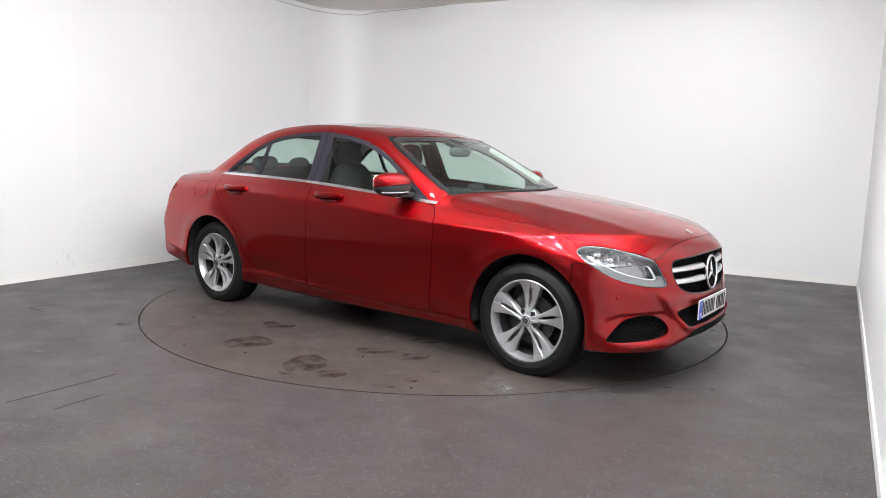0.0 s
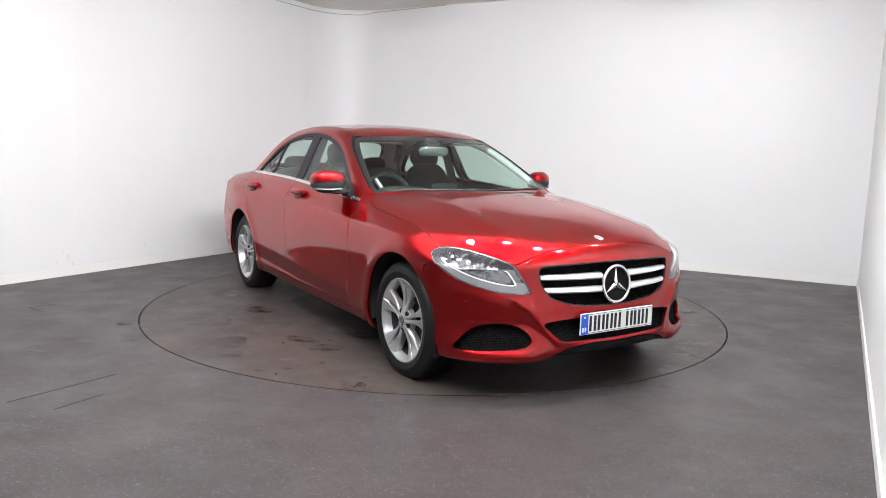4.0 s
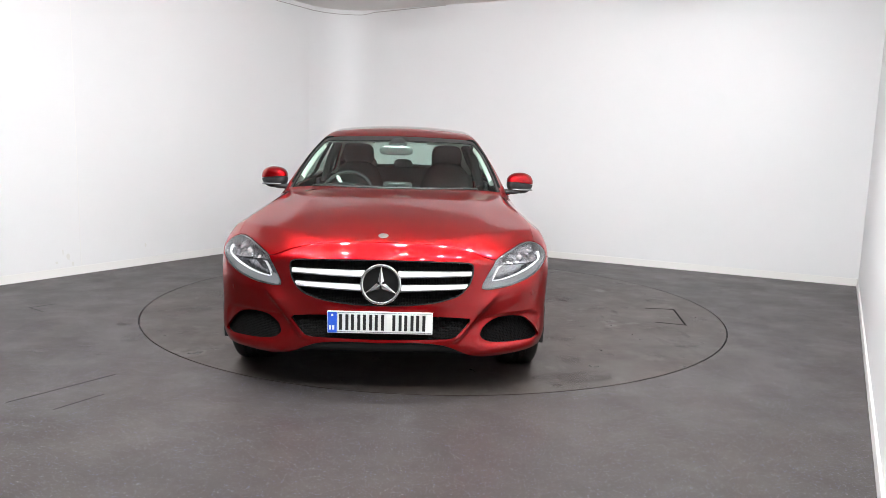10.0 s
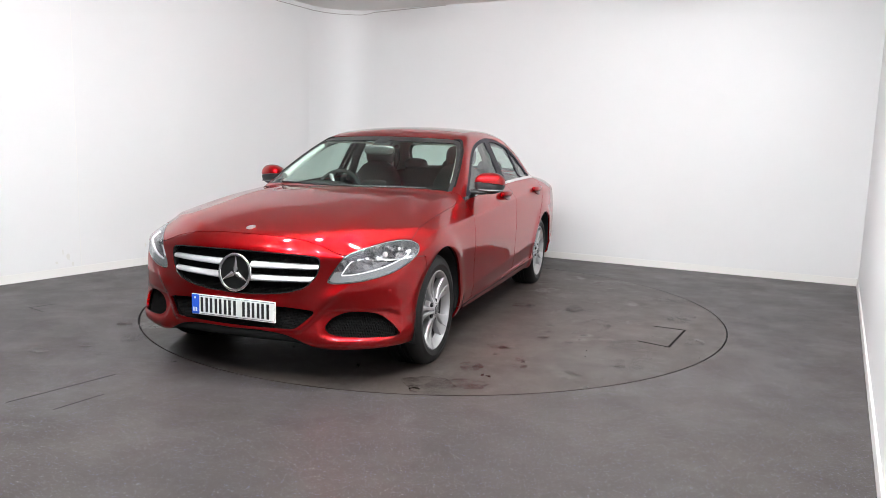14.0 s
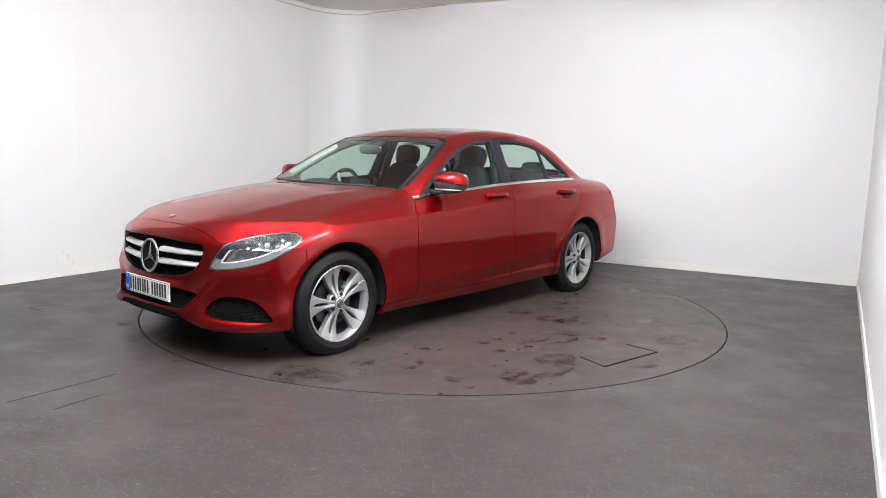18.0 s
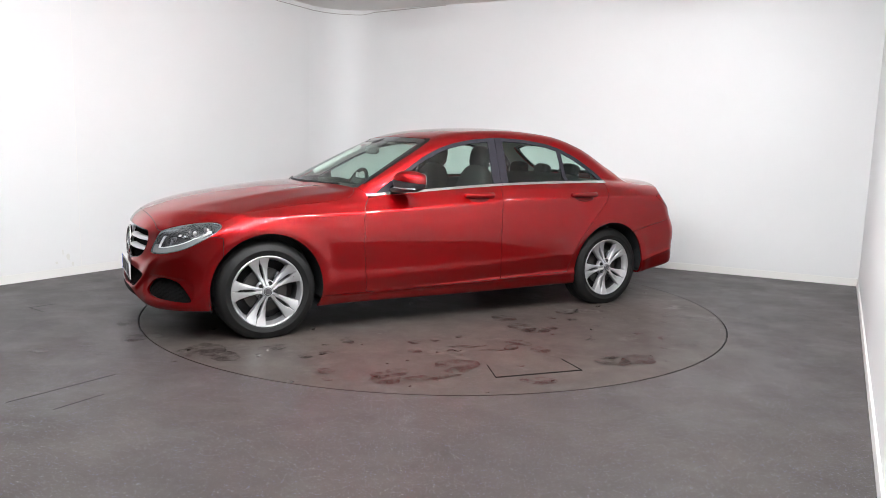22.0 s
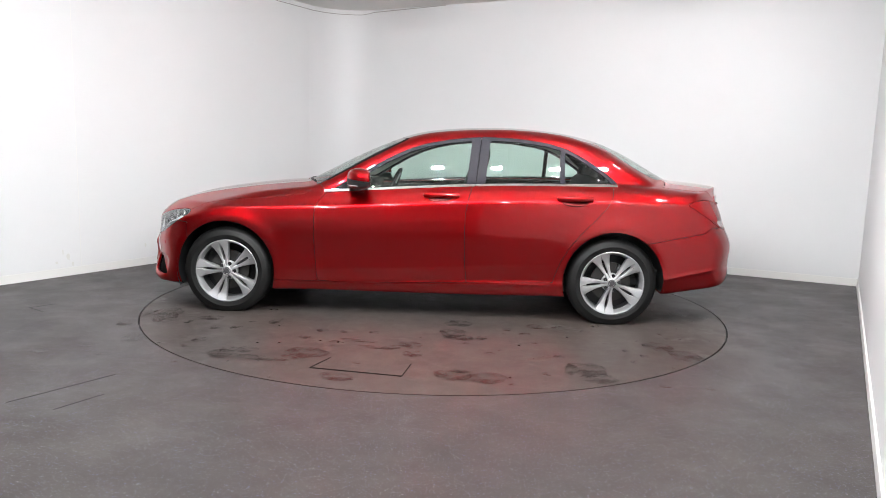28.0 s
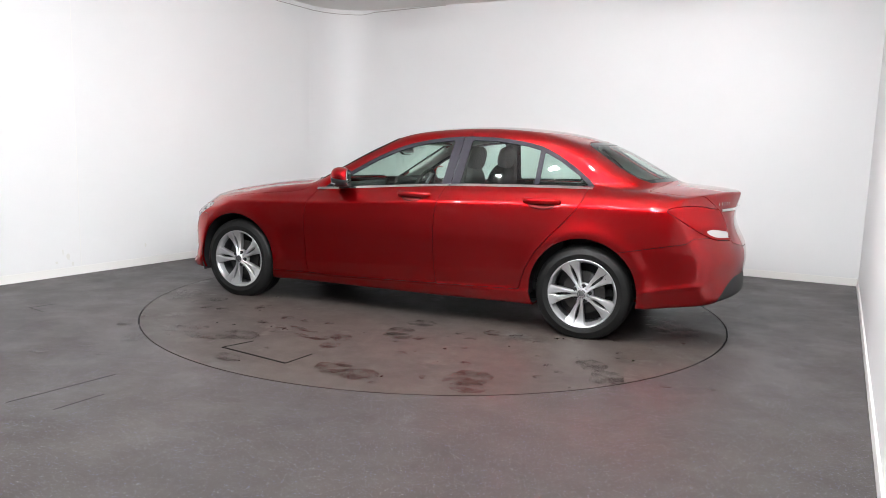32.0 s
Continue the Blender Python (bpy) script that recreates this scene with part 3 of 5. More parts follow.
def mirrored(half):
    """Closes a half outline, given from the middle to the middle at y >= 0, on the other side."""
    return half + [(a, -b) for a, b in reversed(half) if b > 1e-6]


def mirrored_front(half):
    return half + [(-a, b) for a, b in reversed(half) if a > 1e-6]


HOOD = poly(mirrored([(0.985, 0.0), (0.965, 0.19), (0.90, 0.38), (0.858, 0.50), (0.795, 0.65), (0.775, 0.71), (0.80, 0.752), (0.84, 0.774), (0.90, 0.784), (0.96, 0.789), (1.30, 0.805), (1.62, 0.812), (1.76, 0.815), (1.80, 0.835), (1.85, 0.80), (1.945, 0.69), (2.0, 0.61), (2.028, 0.555), (2.036, 0.507), (2.036, 0.463), (2.053, 0.25), (2.060, 0.0)]))
SCREEN = poly(mirrored_front([(0, 0.90), (0.60, 0.90), (0.70, 0.94), (0.714, 0.964), (0.699, 1.018), (0.683, 1.07), (0.657, 1.138), (0.628, 1.203), (0.606, 1.24), (0.570, 1.293), (0.550, 1.309), (0.52, 1.317), (0.45, 1.323), (0.25, 1.330), (0, 1.335)]))
BACKLIGHT = poly(mirrored_front([(0, 1.064), (0.30, 1.058), (0.49, 1.053), (0.545, 1.075), (0.555, 1.115), (0.545, 1.16), (0.525, 1.21), (0.495, 1.26), (0.45, 1.298), (0.35, 1.322), (0, 1.335)]))
# headlight outline in the (|y| - x) / sqrt 2, z view, square to the car's corner
LAMP = poly([(-0.592, 0.728), (-0.628, 0.750), (-0.69, 0.7555), (-0.79, 0.746), (-0.915, 0.721), (-1.018, 0.690), (-1.056, 0.640), (-1.118, 0.549), (-1.08, 0.539), (-0.96, 0.550), (-0.85, 0.575), (-0.765, 0.603), (-0.685, 0.643), (-0.618, 0.688)], 1, 0.2)
GRILLE = poly(mirrored_front([(0, 0.692), (0.2, 0.690), (0.43, 0.682), (0.462, 0.668), (0.466, 0.63), (0.448, 0.57), (0.40, 0.515), (0.30, 0.483), (0.16, 0.466), (0, 0.461)]), 1, 0.2)
INTAKE = poly(mirrored_front([(0, 0.413), (0.28, 0.412), (0.445, 0.402), (0.455, 0.392), (0.375, 0.312), (0.33, 0.303), (0, 0.298)]), 1, 0.15)
SIDE_VENT = poly([(-1.135, 0.310), (-1.095, 0.360), (-1.03, 0.392), (-0.94, 0.397), (-0.848, 0.380), (-0.790, 0.335), (-0.735, 0.270), (-0.77, 0.262), (-0.86, 0.262), (-1.0, 0.265), (-1.10, 0.277)], 1, 0.22)   # seen square to the corner, as the headlight
TAIL_LAMP = poly([(-1.92, 0.893), (-1.97, 0.916), (-2.06, 0.925), (-2.13, 0.919), (-2.20, 0.902), (-2.45, 0.885), (-2.45, 0.700), (-2.31, 0.702), (-2.228, 0.712), (-2.155, 0.750), (-2.08, 0.797), (-2.00, 0.848)], 1, 0.2)
TAIL_WHITE = poly([(-2.168, 0.772), (-2.21, 0.780), (-2.306, 0.752), (-2.317, 0.716), (-2.227, 0.729), (-2.188, 0.750)], 1, 0.2)
FLAP = poly([(-1.47, 0.952), (-1.655, 0.938), (-1.645, 0.815), (-1.475, 0.825)], 2, 0.18)
LIP_EDGE = spline([(0.0, 0.284), (0.25, 0.282), (0.33, 0.268), (0.40, 0.238), (0.46, 0.210), (0.52, 0.198), (0.62, 0.197), (0.75, 0.205), (1.0, 0.215)])


def arch(x, y, z):
    d = np.minimum(np.hypot(x - 1.42, (z - 0.318) * 0.985), np.hypot(x + 1.42, (z - 0.318) * 0.985)) - 0.362
    return np.where(np.abs(y) > 0.55, d, 1.0)


def flank(outline, sgn=0):
    """An outline in the side view, on one side of the car or on both."""
    def cut(x, y, z):
        d = outline(x, z)
        return np.where((np.abs(y) > 0.45) & ((sgn == 0) | (y * sgn > 0)), d, -1.0)
    return cut


def ahead(outline, sgn=0, from_x=0.0):
    """An outline in the front view; sgn -1 or 1 mirrors it to that side, 0 takes it as it is."""
    def cut(x, y, z):
        u = np.abs(y) if sgn else y
        d = outline(u, z)
        ok = x > from_x
        if sgn:
            ok &= y * sgn > 0
        return np.where(ok, d, -1.0)
    return cut


def behind(outline):
    return lambda x, y, z: np.where(x < -0.9, outline(y, z), -1.0)


def screen_zone(x, y, z):
    d = np.where(x > -0.1, SCREEN(y, z), -1.0)
    return np.minimum(d, (x - 0.66 + 1.65 * (z - 0.969)) * 0.52)


def hood_zone(x, y, z):
    return np.where(z > 0.66, HOOD(x, y), -1.0)


def corner(outline, sgn):
    return lambda x, y, z: np.where((x > 1.55) & (y * sgn > 0.2), outline((np.abs(y) - x) / 1.4142, z), -1.0)


def lamp_zone(sgn):
    return lambda x, y, z: np.where((x > 1.55) & (y * sgn > 0), LAMP((np.abs(y) - x) / 1.4142, z), -1.0)


def tail_zone(sgn):
    return lambda x, y, z: np.where((y * sgn > 0.3) & (np.abs(y) > 0.520), TAIL_LAMP(x, z), -1.0)


def front_bumper_zone(x, y, z):
    seam = 0.668 + 0.10 * (x - 1.72)
    d = np.minimum(x - 1.70, seam - z)
    face = np.minimum(np.minimum(x - 1.9, 0.80 - z), 0.60 - np.abs(y))
    return np.maximum(d, face)


def rear_bumper_zone(x, y, z):
    return np.minimum(-1.62 - x, 0.603 + 0.20 * np.clip(-1.62 - x, 0, 0.47) + 0.6 * np.clip(-2.06 - x, 0, 0.05) - z)


def valance_top(x):
    return 0.23 + 0.24 * step(-2.18, -2.37, x)


def boot_zone(x, y, z):
    lid = np.minimum(-1.905 + 0.09 * (y / 0.6) ** 2 - x, 0.515 + 0.16 * step(-2.26, -2.0, x) - np.abs(y))
    return np.minimum(lid, z - 0.630 - 0.05 * (y / 0.5) ** 2)


def cowl_zone(x, y, z):
    return np.where(z > 0.9, np.minimum(np.minimum(x - 0.74, 1.06 - x), 0.70 - np.abs(y)), -1.0)


def inv(cut, gap=GAP):
    return lambda x, y, z: -cut(x, y, z) - gap


def shrink(cut, gap=GAP):
    return lambda x, y, z: cut(x, y, z) - gap


SIDES = ((1, "left"), (-1, "right"))
openings = [arch, inv(flank(DLO), 0.0), inv(screen_zone, 0.0), inv(behind(BACKLIGHT), 0.0), inv(lamp_zone(1)), inv(lamp_zone(-1)), inv(tail_zone(1)), inv(tail_zone(-1))]
nose_holes = [inv(ahead(GRILLE, 0, 1.9), 0.0), inv(ahead(INTAKE, 0, 1.9), 0.0), inv(corner(SIDE_VENT, 1), 0.0), inv(corner(SIDE_VENT, -1), 0.0)]
skinned = [inv(hood_zone, 0.0012), inv(front_bumper_zone), inv(rear_bumper_zone), inv(boot_zone), inv(flank(FRONT_DOOR)), inv(flank(REAR_DOOR))]


def fender_zone(x, y, z):
    return np.where(np.abs(y) > 0.5, np.minimum(np.minimum(x - 0.70, BELT(x) + 0.06 - z - 0.8 * np.maximum(0, 0.76 - x)), z - 0.255), -1.0)


def lower_edge(x, y, z):
    return z - LIP_EDGE(np.abs(y)) - 0.5 * (np.abs(y) > 2)


def one_side(s):
    return lambda x, y, z: y * s


body = sheet("body_shell", openings + skinned + [inv(fender_zone), inv(cowl_zone, 0.0), inv(flank(FLAP, -1)), lambda x, y, z: z - 0.181], M_PAINT, car)
bonnet = sheet("bonnet", [shrink(hood_zone, 0.0012)] + openings[4:6], M_PAINT, car)
sheet("cowl", [cowl_zone, inv(hood_zone, 0.004), openings[2]], M_BLACK, car, "matt black cowl under the windscreen", lip=0, offset=-0.004)
bumper_front = sheet("front_bumper", [shrink(front_bumper_zone), inv(hood_zone), arch, lower_edge] + openings[4:6] + nose_holes, M_PAINT, car)
sheet("front_splitter", [shrink(front_bumper_zone), lambda x, y, z: LIP_EDGE(np.abs(y)) - 0.003 - z, lambda x, y, z: 0.50 - np.abs(y), lambda x, y, z: x - 1.85], M_PITCH, car, "black plastic front splitter", lip=0, offset=-0.006)
bumper_rear = sheet("rear_bumper", [shrink(rear_bumper_zone), inv(boot_zone), arch, lambda x, y, z: z - valance_top(x)] + openings[6:], M_PAINT, car)
sheet("rear_valance", [shrink(rear_bumper_zone), arch, lambda x, y, z: valance_top(x) - 0.003 - z], M_BLACK, car, "matt black lower rear valance", lip=0, offset=-0.004)
boot = sheet("boot_lid", [shrink(boot_zone), inv(behind(BACKLIGHT), 0.0)] + openings[6:], M_PAINT, car)
sheet("fuel_flap", shrink(flank(FLAP, -1)), M_PAINT, car, lip=0.01)
doors = {}
for s, side_name in SIDES:
    sheet("front_wing", [shrink(fender_zone), arch, inv(hood_zone, 0.0012), inv(front_bumper_zone), inv(flank(FRONT_DOOR)), one_side(s), inv(cowl_zone, 0.0)] + openings[4:6] + [openings[1]], M_PAINT, car)
    for nm, outline in (("front_door", FRONT_DOOR), ("rear_door", REAR_DOOR)):
        doors[nm, s] = sheet(nm, [shrink(flank(outline, s)), arch, openings[1]], M_PAINT, car)
dark = [arch, openings[1], openings[2], openings[3]]
# Black sheet added under the skin, in place of shade in the panel gaps.
sheet("gap_backing", dark + openings[4:] + nose_holes + [lambda x, y, z: 1.0 - z], M_BLACK, car, "black sheet added under the panels to shade their gaps", lip=0, offset=-0.017)
sheet("headlining", dark[1:] + [lambda x, y, z: z - 1.0, lambda x, y, z: 0.86 - x, lambda x, y, z: x + 1.85], M_LINING, car, "pale grey headlining and pillar trim", lip=0, offset=-0.022)


# ---- glazing and its trim ----
windscreen = sheet("windscreen", shrink(screen_zone, 0.004), M_GLASS, car, "green tinted windscreen", lip=0, offset=-0.004)
sheet("seal", [shrink(screen_zone, 0.001), lambda x, y, z: 0.021 + 0.012 * step(1.27, 1.30, z) - screen_zone(x, y, z)], M_GLOSSBLACK, windscreen, "black windscreen edge band", lip=0.006, offset=-0.002)
for s in (1, -1):
    sheet("pillar_seal", [lambda x, y, z: screen_zone(x, y, z) + 0.009, lambda x, y, z: 0.0005 - screen_zone(x, y, z), lambda x, y, z: y * s - 0.5, lambda x, y, z: z - 0.97 - 0.2 * np.maximum(0, x - 0.6), lambda x, y, z: 1.318 - z], M_PITCH, windscreen, "black rubber strip along the screen pillar", lip=0.006, offset=0.003)
rear_glass = sheet("rear_window", shrink(behind(BACKLIGHT), 0.004), M_GLASS, car, "green tinted rear window", lip=0, offset=-0.004)
sheet("seal", [shrink(behind(BACKLIGHT), 0.001), lambda x, y, z: 0.022 - behind(BACKLIGHT)(x, y, z)], M_GLOSSBLACK, rear_glass, "black rear window edge band", lip=0.006, offset=-0.002)


def pillar_x(z):
    """Slanted middle line of the black pillar between the doors."""
    return -0.425 - 0.10 * (z - 1.17)


def between(lo, hi):
    """Side view strip between two slanted lines given as functions of z."""
    return lambda x, y, z: np.minimum(x - lo(z), hi(z) - x)


def glass_zone(x, y, z):
    d = np.where(np.abs(y) > 0.45, DLO_OPEN(x, z), -1.0)
    return np.minimum(d - 0.027, z - BELT(x) - 0.013)


DLO_OPEN = poly([(0.72, 0.86), (0.56, 0.985), (0.388, 1.089), (0.237, 1.177), (0.087, 1.246), (-0.042, 1.287), (-0.217, 1.322), (-0.449, 1.346), (-0.714, 1.338), (-0.934, 1.309), (-1.064, 1.275),
                 (-1.199, 1.208), (-1.336, 1.118), (-1.412, 1.058), (-1.46, 0.99), (-1.46, 0.92), (0.60, 0.82)])
bands = (("front_door", "side_window", lambda z: pillar_x(z) + 0.068, lambda z: 0.530 + 0 * z),
         ("rear_door", "side_window", lambda z: -1.028 - 0.02 * (z - 1.15), lambda z: pillar_x(z) - 0.068),
         ("rear_door", "quarter_window", lambda z: -1.60 + 0 * z, lambda z: -1.062 - 0.02 * (z - 1.15)))
for s, side_name in SIDES:
    cutters = []
    for door_name, nm, lo, hi in bands:
        zone = between(lo, hi)
        sheet(nm, [shrink(glass_zone, -0.004), shrink(zone, -0.004), one_side(s)], M_GLASS, doors[door_name, s], "green tinted side glass", lip=0, offset=-0.009)
        cutters.append(lambda x, y, z, zone=zone: -np.minimum(glass_zone(x, y, z), zone(x, y, z)))
    for door_name, keep in (("front_door", lambda x, y, z: x - pillar_x(z) - 0.0025), ("rear_door", lambda x, y, z: pillar_x(z) - 0.0025 - x)):
        sheet("window_frame", [shrink(flank(DLO, s), 0.001), keep] + cutters, M_PILLAR, doors[door_name, s], "satin black window frame and pillar cover", lip=0.009, offset=-0.0015)
        ends = (lambda x, y, z: 0.712 - x) if door_name == "front_door" else (lambda x, y, z: x + 1.438)
        sheet("chrome_strip", [lambda x, y, z: np.where(np.abs(y) > 0.45, 0.0085 - np.abs(z - BELT(x) - 0.003), -1.0), keep, ends, one_side(s)], M_CHROME, doors[door_name, s], "bright chrome waist strip", lip=0.006, offset=0.0035)
    sheet("quarter_trim", [lambda x, y, z: 0.0065 - DLO(x, z), lambda x, y, z: DLO(x, z) + 0.0005, lambda x, y, z: -1.15 - x, lambda x, y, z: z - BELT(x) - 0.012, flank(poly([(-1.0, 0.95), (-1.6, 0.95), (-1.6, 1.4), (-1.0, 1.4)]), s)], M_PILLAR, car, "satin black window edge trim", lip=0.005, offset=0.002)

# ---- lamps of the car ----
for s, side_name in SIDES:
    zone = lamp_zone(s)
    lamp = sheet("headlight", shrink(zone), M_LENS, car, "clear headlight with bright reflectors", lip=0)
    sheet("housing", shrink(zone, 0.001), M_FACET, lamp, "bright faceted headlight reflector", lip=0, offset=-0.055)
    sheet("housing_wall", [shrink(zone, 0.001), lambda x, y, z, zone=zone: 0.004 - zone(x, y, z)], M_LAMPGREY, lamp, lip=0.055, offset=-0.002)
    sheet("lower_band", [shrink(zone, 0.006), lambda x, y, z, zone=zone: 0.036 - zone(x, y, z), lambda x, y, z: 0.66 + 0.30 * (x - 1.85) * -1 - z], M_LAMPBAND, lamp, "frosted grey lower light band", lip=0.012, offset=-0.010)
    sheet("light_guide", [shrink(zone, 0.037), lambda x, y, z, zone=zone: 0.043 - zone(x, y, z), lambda x, y, z: 0.650 + 0.183 * ((np.abs(y) - x) / 1.4142 + 1.02) - z], M_GUIDE, lamp, "bright daytime light guide", lip=0.012, offset=-0.014)
    for (px, py, pz, r) in ((1.945, 0.665, 0.655, 0.050), (1.870, 0.735, 0.680, 0.054), (1.80, 0.785, 0.705, 0.036)):
        bowl = lathe([(r, 0.0), (r * 0.93, -0.012), (r * 0.7, -0.03), (r * 0.35, -0.04), (0.001, -0.042)], 28)
        b = part("reflector", bowl, M_CHROME, lamp, "chrome reflector bowl", smooth=True)
        b.matrix_basis = pose(px - 0.028, (py - 0.012) * s, pz, 0, 0, -90 + 25 * s)
        bulb = bmesh.new()
        bmesh.ops.create_uvsphere(bulb, u_segments=16, v_segments=10, radius=r * 0.26, matrix=pose(px - 0.034, (py - 0.016) * s, pz))
        part("bulb_cover", bulb, M_CLEARLENS, lamp, smooth=True)
    zone = tail_zone(s)
    tl = sheet("tail_light", [shrink(zone), inv(flank(TAIL_WHITE), 0.001)], M_REDLENS, car, "red tail light with a clear lower band")
    sheet("reversing_lens", [shrink(zone), flank(TAIL_WHITE)], M_CLEARLENS, tl, "clear reversing lamp band", lip=0.004, offset=-0.001)


# ---- nose ----
def nose_x(y, z):
    return NOSE(z) - 0.215 * (abs(y) / 0.75) ** 2.5


def recess(name, outline, depth, material, label, sgn=0):
    zone = corner(outline, sgn) if sgn else ahead(outline, 0, 1.7)
    return sheet(name, shrink(zone, -0.012), material, bumper_front, label, lip=0, offset=-depth)


grille = recess("grille", GRILLE, 0.045, M_MESH, "black grille mesh")
recess("lower_intake", INTAKE, 0.03, M_MESH, "black lower intake mesh")
for s, _ in SIDES:
    recess("side_intake", SIDE_VENT, 0.028, M_MESH, "black honeycomb side intake", s)
# chrome edge round the grille
sheet("grille_frame", [lambda x, y, z: ahead(GRILLE, 0, 1.9)(x, y, z) + 0.001, lambda x, y, z: 0.006 - ahead(GRILLE, 0, 1.9)(x, y, z)], M_GLOSSBLACK, grille, "gloss black grille edge", lip=0.02, offset=-0.002)


def louvre(s, zo, zi, ho, hi):
    """One silver grille bar from the star outwards."""
    bm = bmesh.new()
    rings = []
    for i in range(13):
        k = i / 12
        y = 0.085 + (0.452 - 0.085) * k
        zc, h = zi + (zo - zi) * k, hi + (ho - hi) * k
        x = nose_x(y, zc) - 0.006
        ring = [(x - 0.030, -h), (x - 0.004, -h * 0.95), (x + 0.006, -h * 0.45), (x + 0.003, h * 0.55), (x - 0.008, h), (x - 0.030, h)]
        rings.append([bm.verts.new((a, y * s, zc + b)) for a, b in ring])
    for p, q in zip(rings, rings[1:]):
        for k in range(6):
            bm.faces.new((p[k], p[(k + 1) % 6], q[(k + 1) % 6], q[k]) if s > 0 else (q[k], q[(k + 1) % 6], p[(k + 1) % 6], p[k]))
    for ring in (rings[0], rings[-1]):
        bm.faces.new(ring)
    bmesh.ops.recalc_face_normals(bm, faces=bm.faces[:])
    return part("louvre", bm, M_SILVER, grille, "satin silver grille bar", smooth=True, angle=0.9)


for s, _ in SIDES:
    louvre(s, 0.620, 0.617, 0.012, 0.017)
    louvre(s, 0.556, 0.548, 0.012, 0.017)
def star(radius, thick, x, z, parent, tilt, backing=True):
    """A plain ring with three tapered arms, standing upright across the car."""
    bm = bmesh.new()
    at = pose(x, 0, z, 0, tilt, 0)
    lathe([(radius + thick * math.cos(a), thick * math.sin(a)) for a in (2 * math.pi * i / 12 for i in range(13))], 56, bm)
    bmesh.ops.remove_doubles(bm, verts=bm.verts[:], dist=1e-5)
    bmesh.ops.recalc_face_normals(bm, faces=bm.faces[:])
    bmesh.ops.transform(bm, verts=bm.verts[:], matrix=at @ pose(0, 0, 0, 0, 0, -90))
    emblem = part("emblem_ring", bm, M_CHROME, parent, "chrome ring emblem", smooth=True)
    for k in range(3):
        a = 2 * math.pi * k / 3
        d, w = Vector((0, math.sin(a), math.cos(a))), Vector((0, math.cos(a), -math.sin(a)))
        arm = bmesh.new()
        base, tip = radius * 0.17, radius * 0.98
        pts = [d * base + w * base * 0.95, d * tip, d * base - w * base * 0.95, Vector((0, 0, 0)) - d * base * 0.3]
        low = [arm.verts.new(at @ p) for p in pts]
        top = arm.verts.new(at @ (d * base * 0.3 + Vector((thick * 1.1, 0, 0))))
        for i in range(4):
            arm.faces.new((low[i], low[(i + 1) % 4], top))
        arm.faces.new(low[::-1])
        bmesh.ops.recalc_face_normals(arm, faces=arm.faces[:])
        part("emblem_arm", arm, M_CHROME, parent)
    if backing:
        bm = lathe([(radius, -0.012), (radius, -0.006), (0.001, -0.004)], 40)
        bmesh.ops.transform(bm, verts=bm.verts[:], matrix=at @ pose(0, 0, 0, 0, 0, -90))
        part("emblem_disc", bm, M_PITCH, parent, "gloss black disc behind the emblem")
    return emblem


star(0.094, 0.0085, 2.155, 0.572, grille, -6)
badge_at = Vector((2.007, 0, 0.7945))
bm = lathe([(0.026, -0.004), (0.026, 0.003), (0.022, 0.005), (0.001, 0.005)], 32)
bmesh.ops.transform(bm, verts=bm.verts[:], matrix=Matrix.Translation(badge_at) @ pose(0, 0, 0, 0, 21, 0) @ pose(0, 0, 0, 90, 0, 0))
part("bonnet_badge", bm, M_CHROME, bonnet, "small round chrome bonnet badge", smooth=True)

plate = part("number_plate", box((2.172, -0.26, 0.329), (2.180, 0.26, 0.440), 0.003), M_PLATE, car, "white number plate with dark bars and a blue band")
part("blue_band", box((2.1795, -0.257, 0.332), (2.1825, -0.212, 0.437)), M_BLUE, plate, "blue plate band")
for k in range(2):
    part("band_mark", box((2.1822, -0.250 + 0.016 * k, 0.346), (2.1832, -0.240 + 0.016 * k, 0.368)), M_PLATE, plate, "small white bar on the blue band")
part("band_mark", box((2.1822, -0.240, 0.415), (2.1832, -0.230, 0.425)), M_PLATE, plate, "small white bar on the blue band")
part("plate_rim", tube([(2.180, -0.210, 0.336), (2.180, 0.254, 0.336), (2.180, 0.254, 0.433), (2.180, -0.210, 0.433)], 0.0012, 6, closed=True), M_INK, plate)
for k in range(7):
    y = -0.178 + 0.0585 * k + (0.028 if k > 3 else 0.0)
    for dy in (-0.0155, 0.0155):
        part("plate_bar", box((2.1795, y + dy - 0.0075, 0.3455), (2.1822, y + dy + 0.0075, 0.4245)), M_INK, plate, "black bar on the plate")
for s, _ in SIDES:
    for yy in (0.33, 0.785):
        z = 0.50 if yy > 0.5 else 0.452
        bm = lathe([(0.013, -0.006), (0.013, 0.002), (0.010, 0.0035), (0.001, 0.0035)], 20)
        xx = nose_x(yy, z) - 0.002 if yy < 0.5 else 1.925
        sn = part("parking_sensor", bm, M_PAINT, bumper_front, smooth=True)
        sn.matrix_basis = pose(xx - (0.002 if yy < 0.5 else 0.012), yy * s, z, 0, 0, (-90 if yy < 0.5 else -90 + 50 * s))


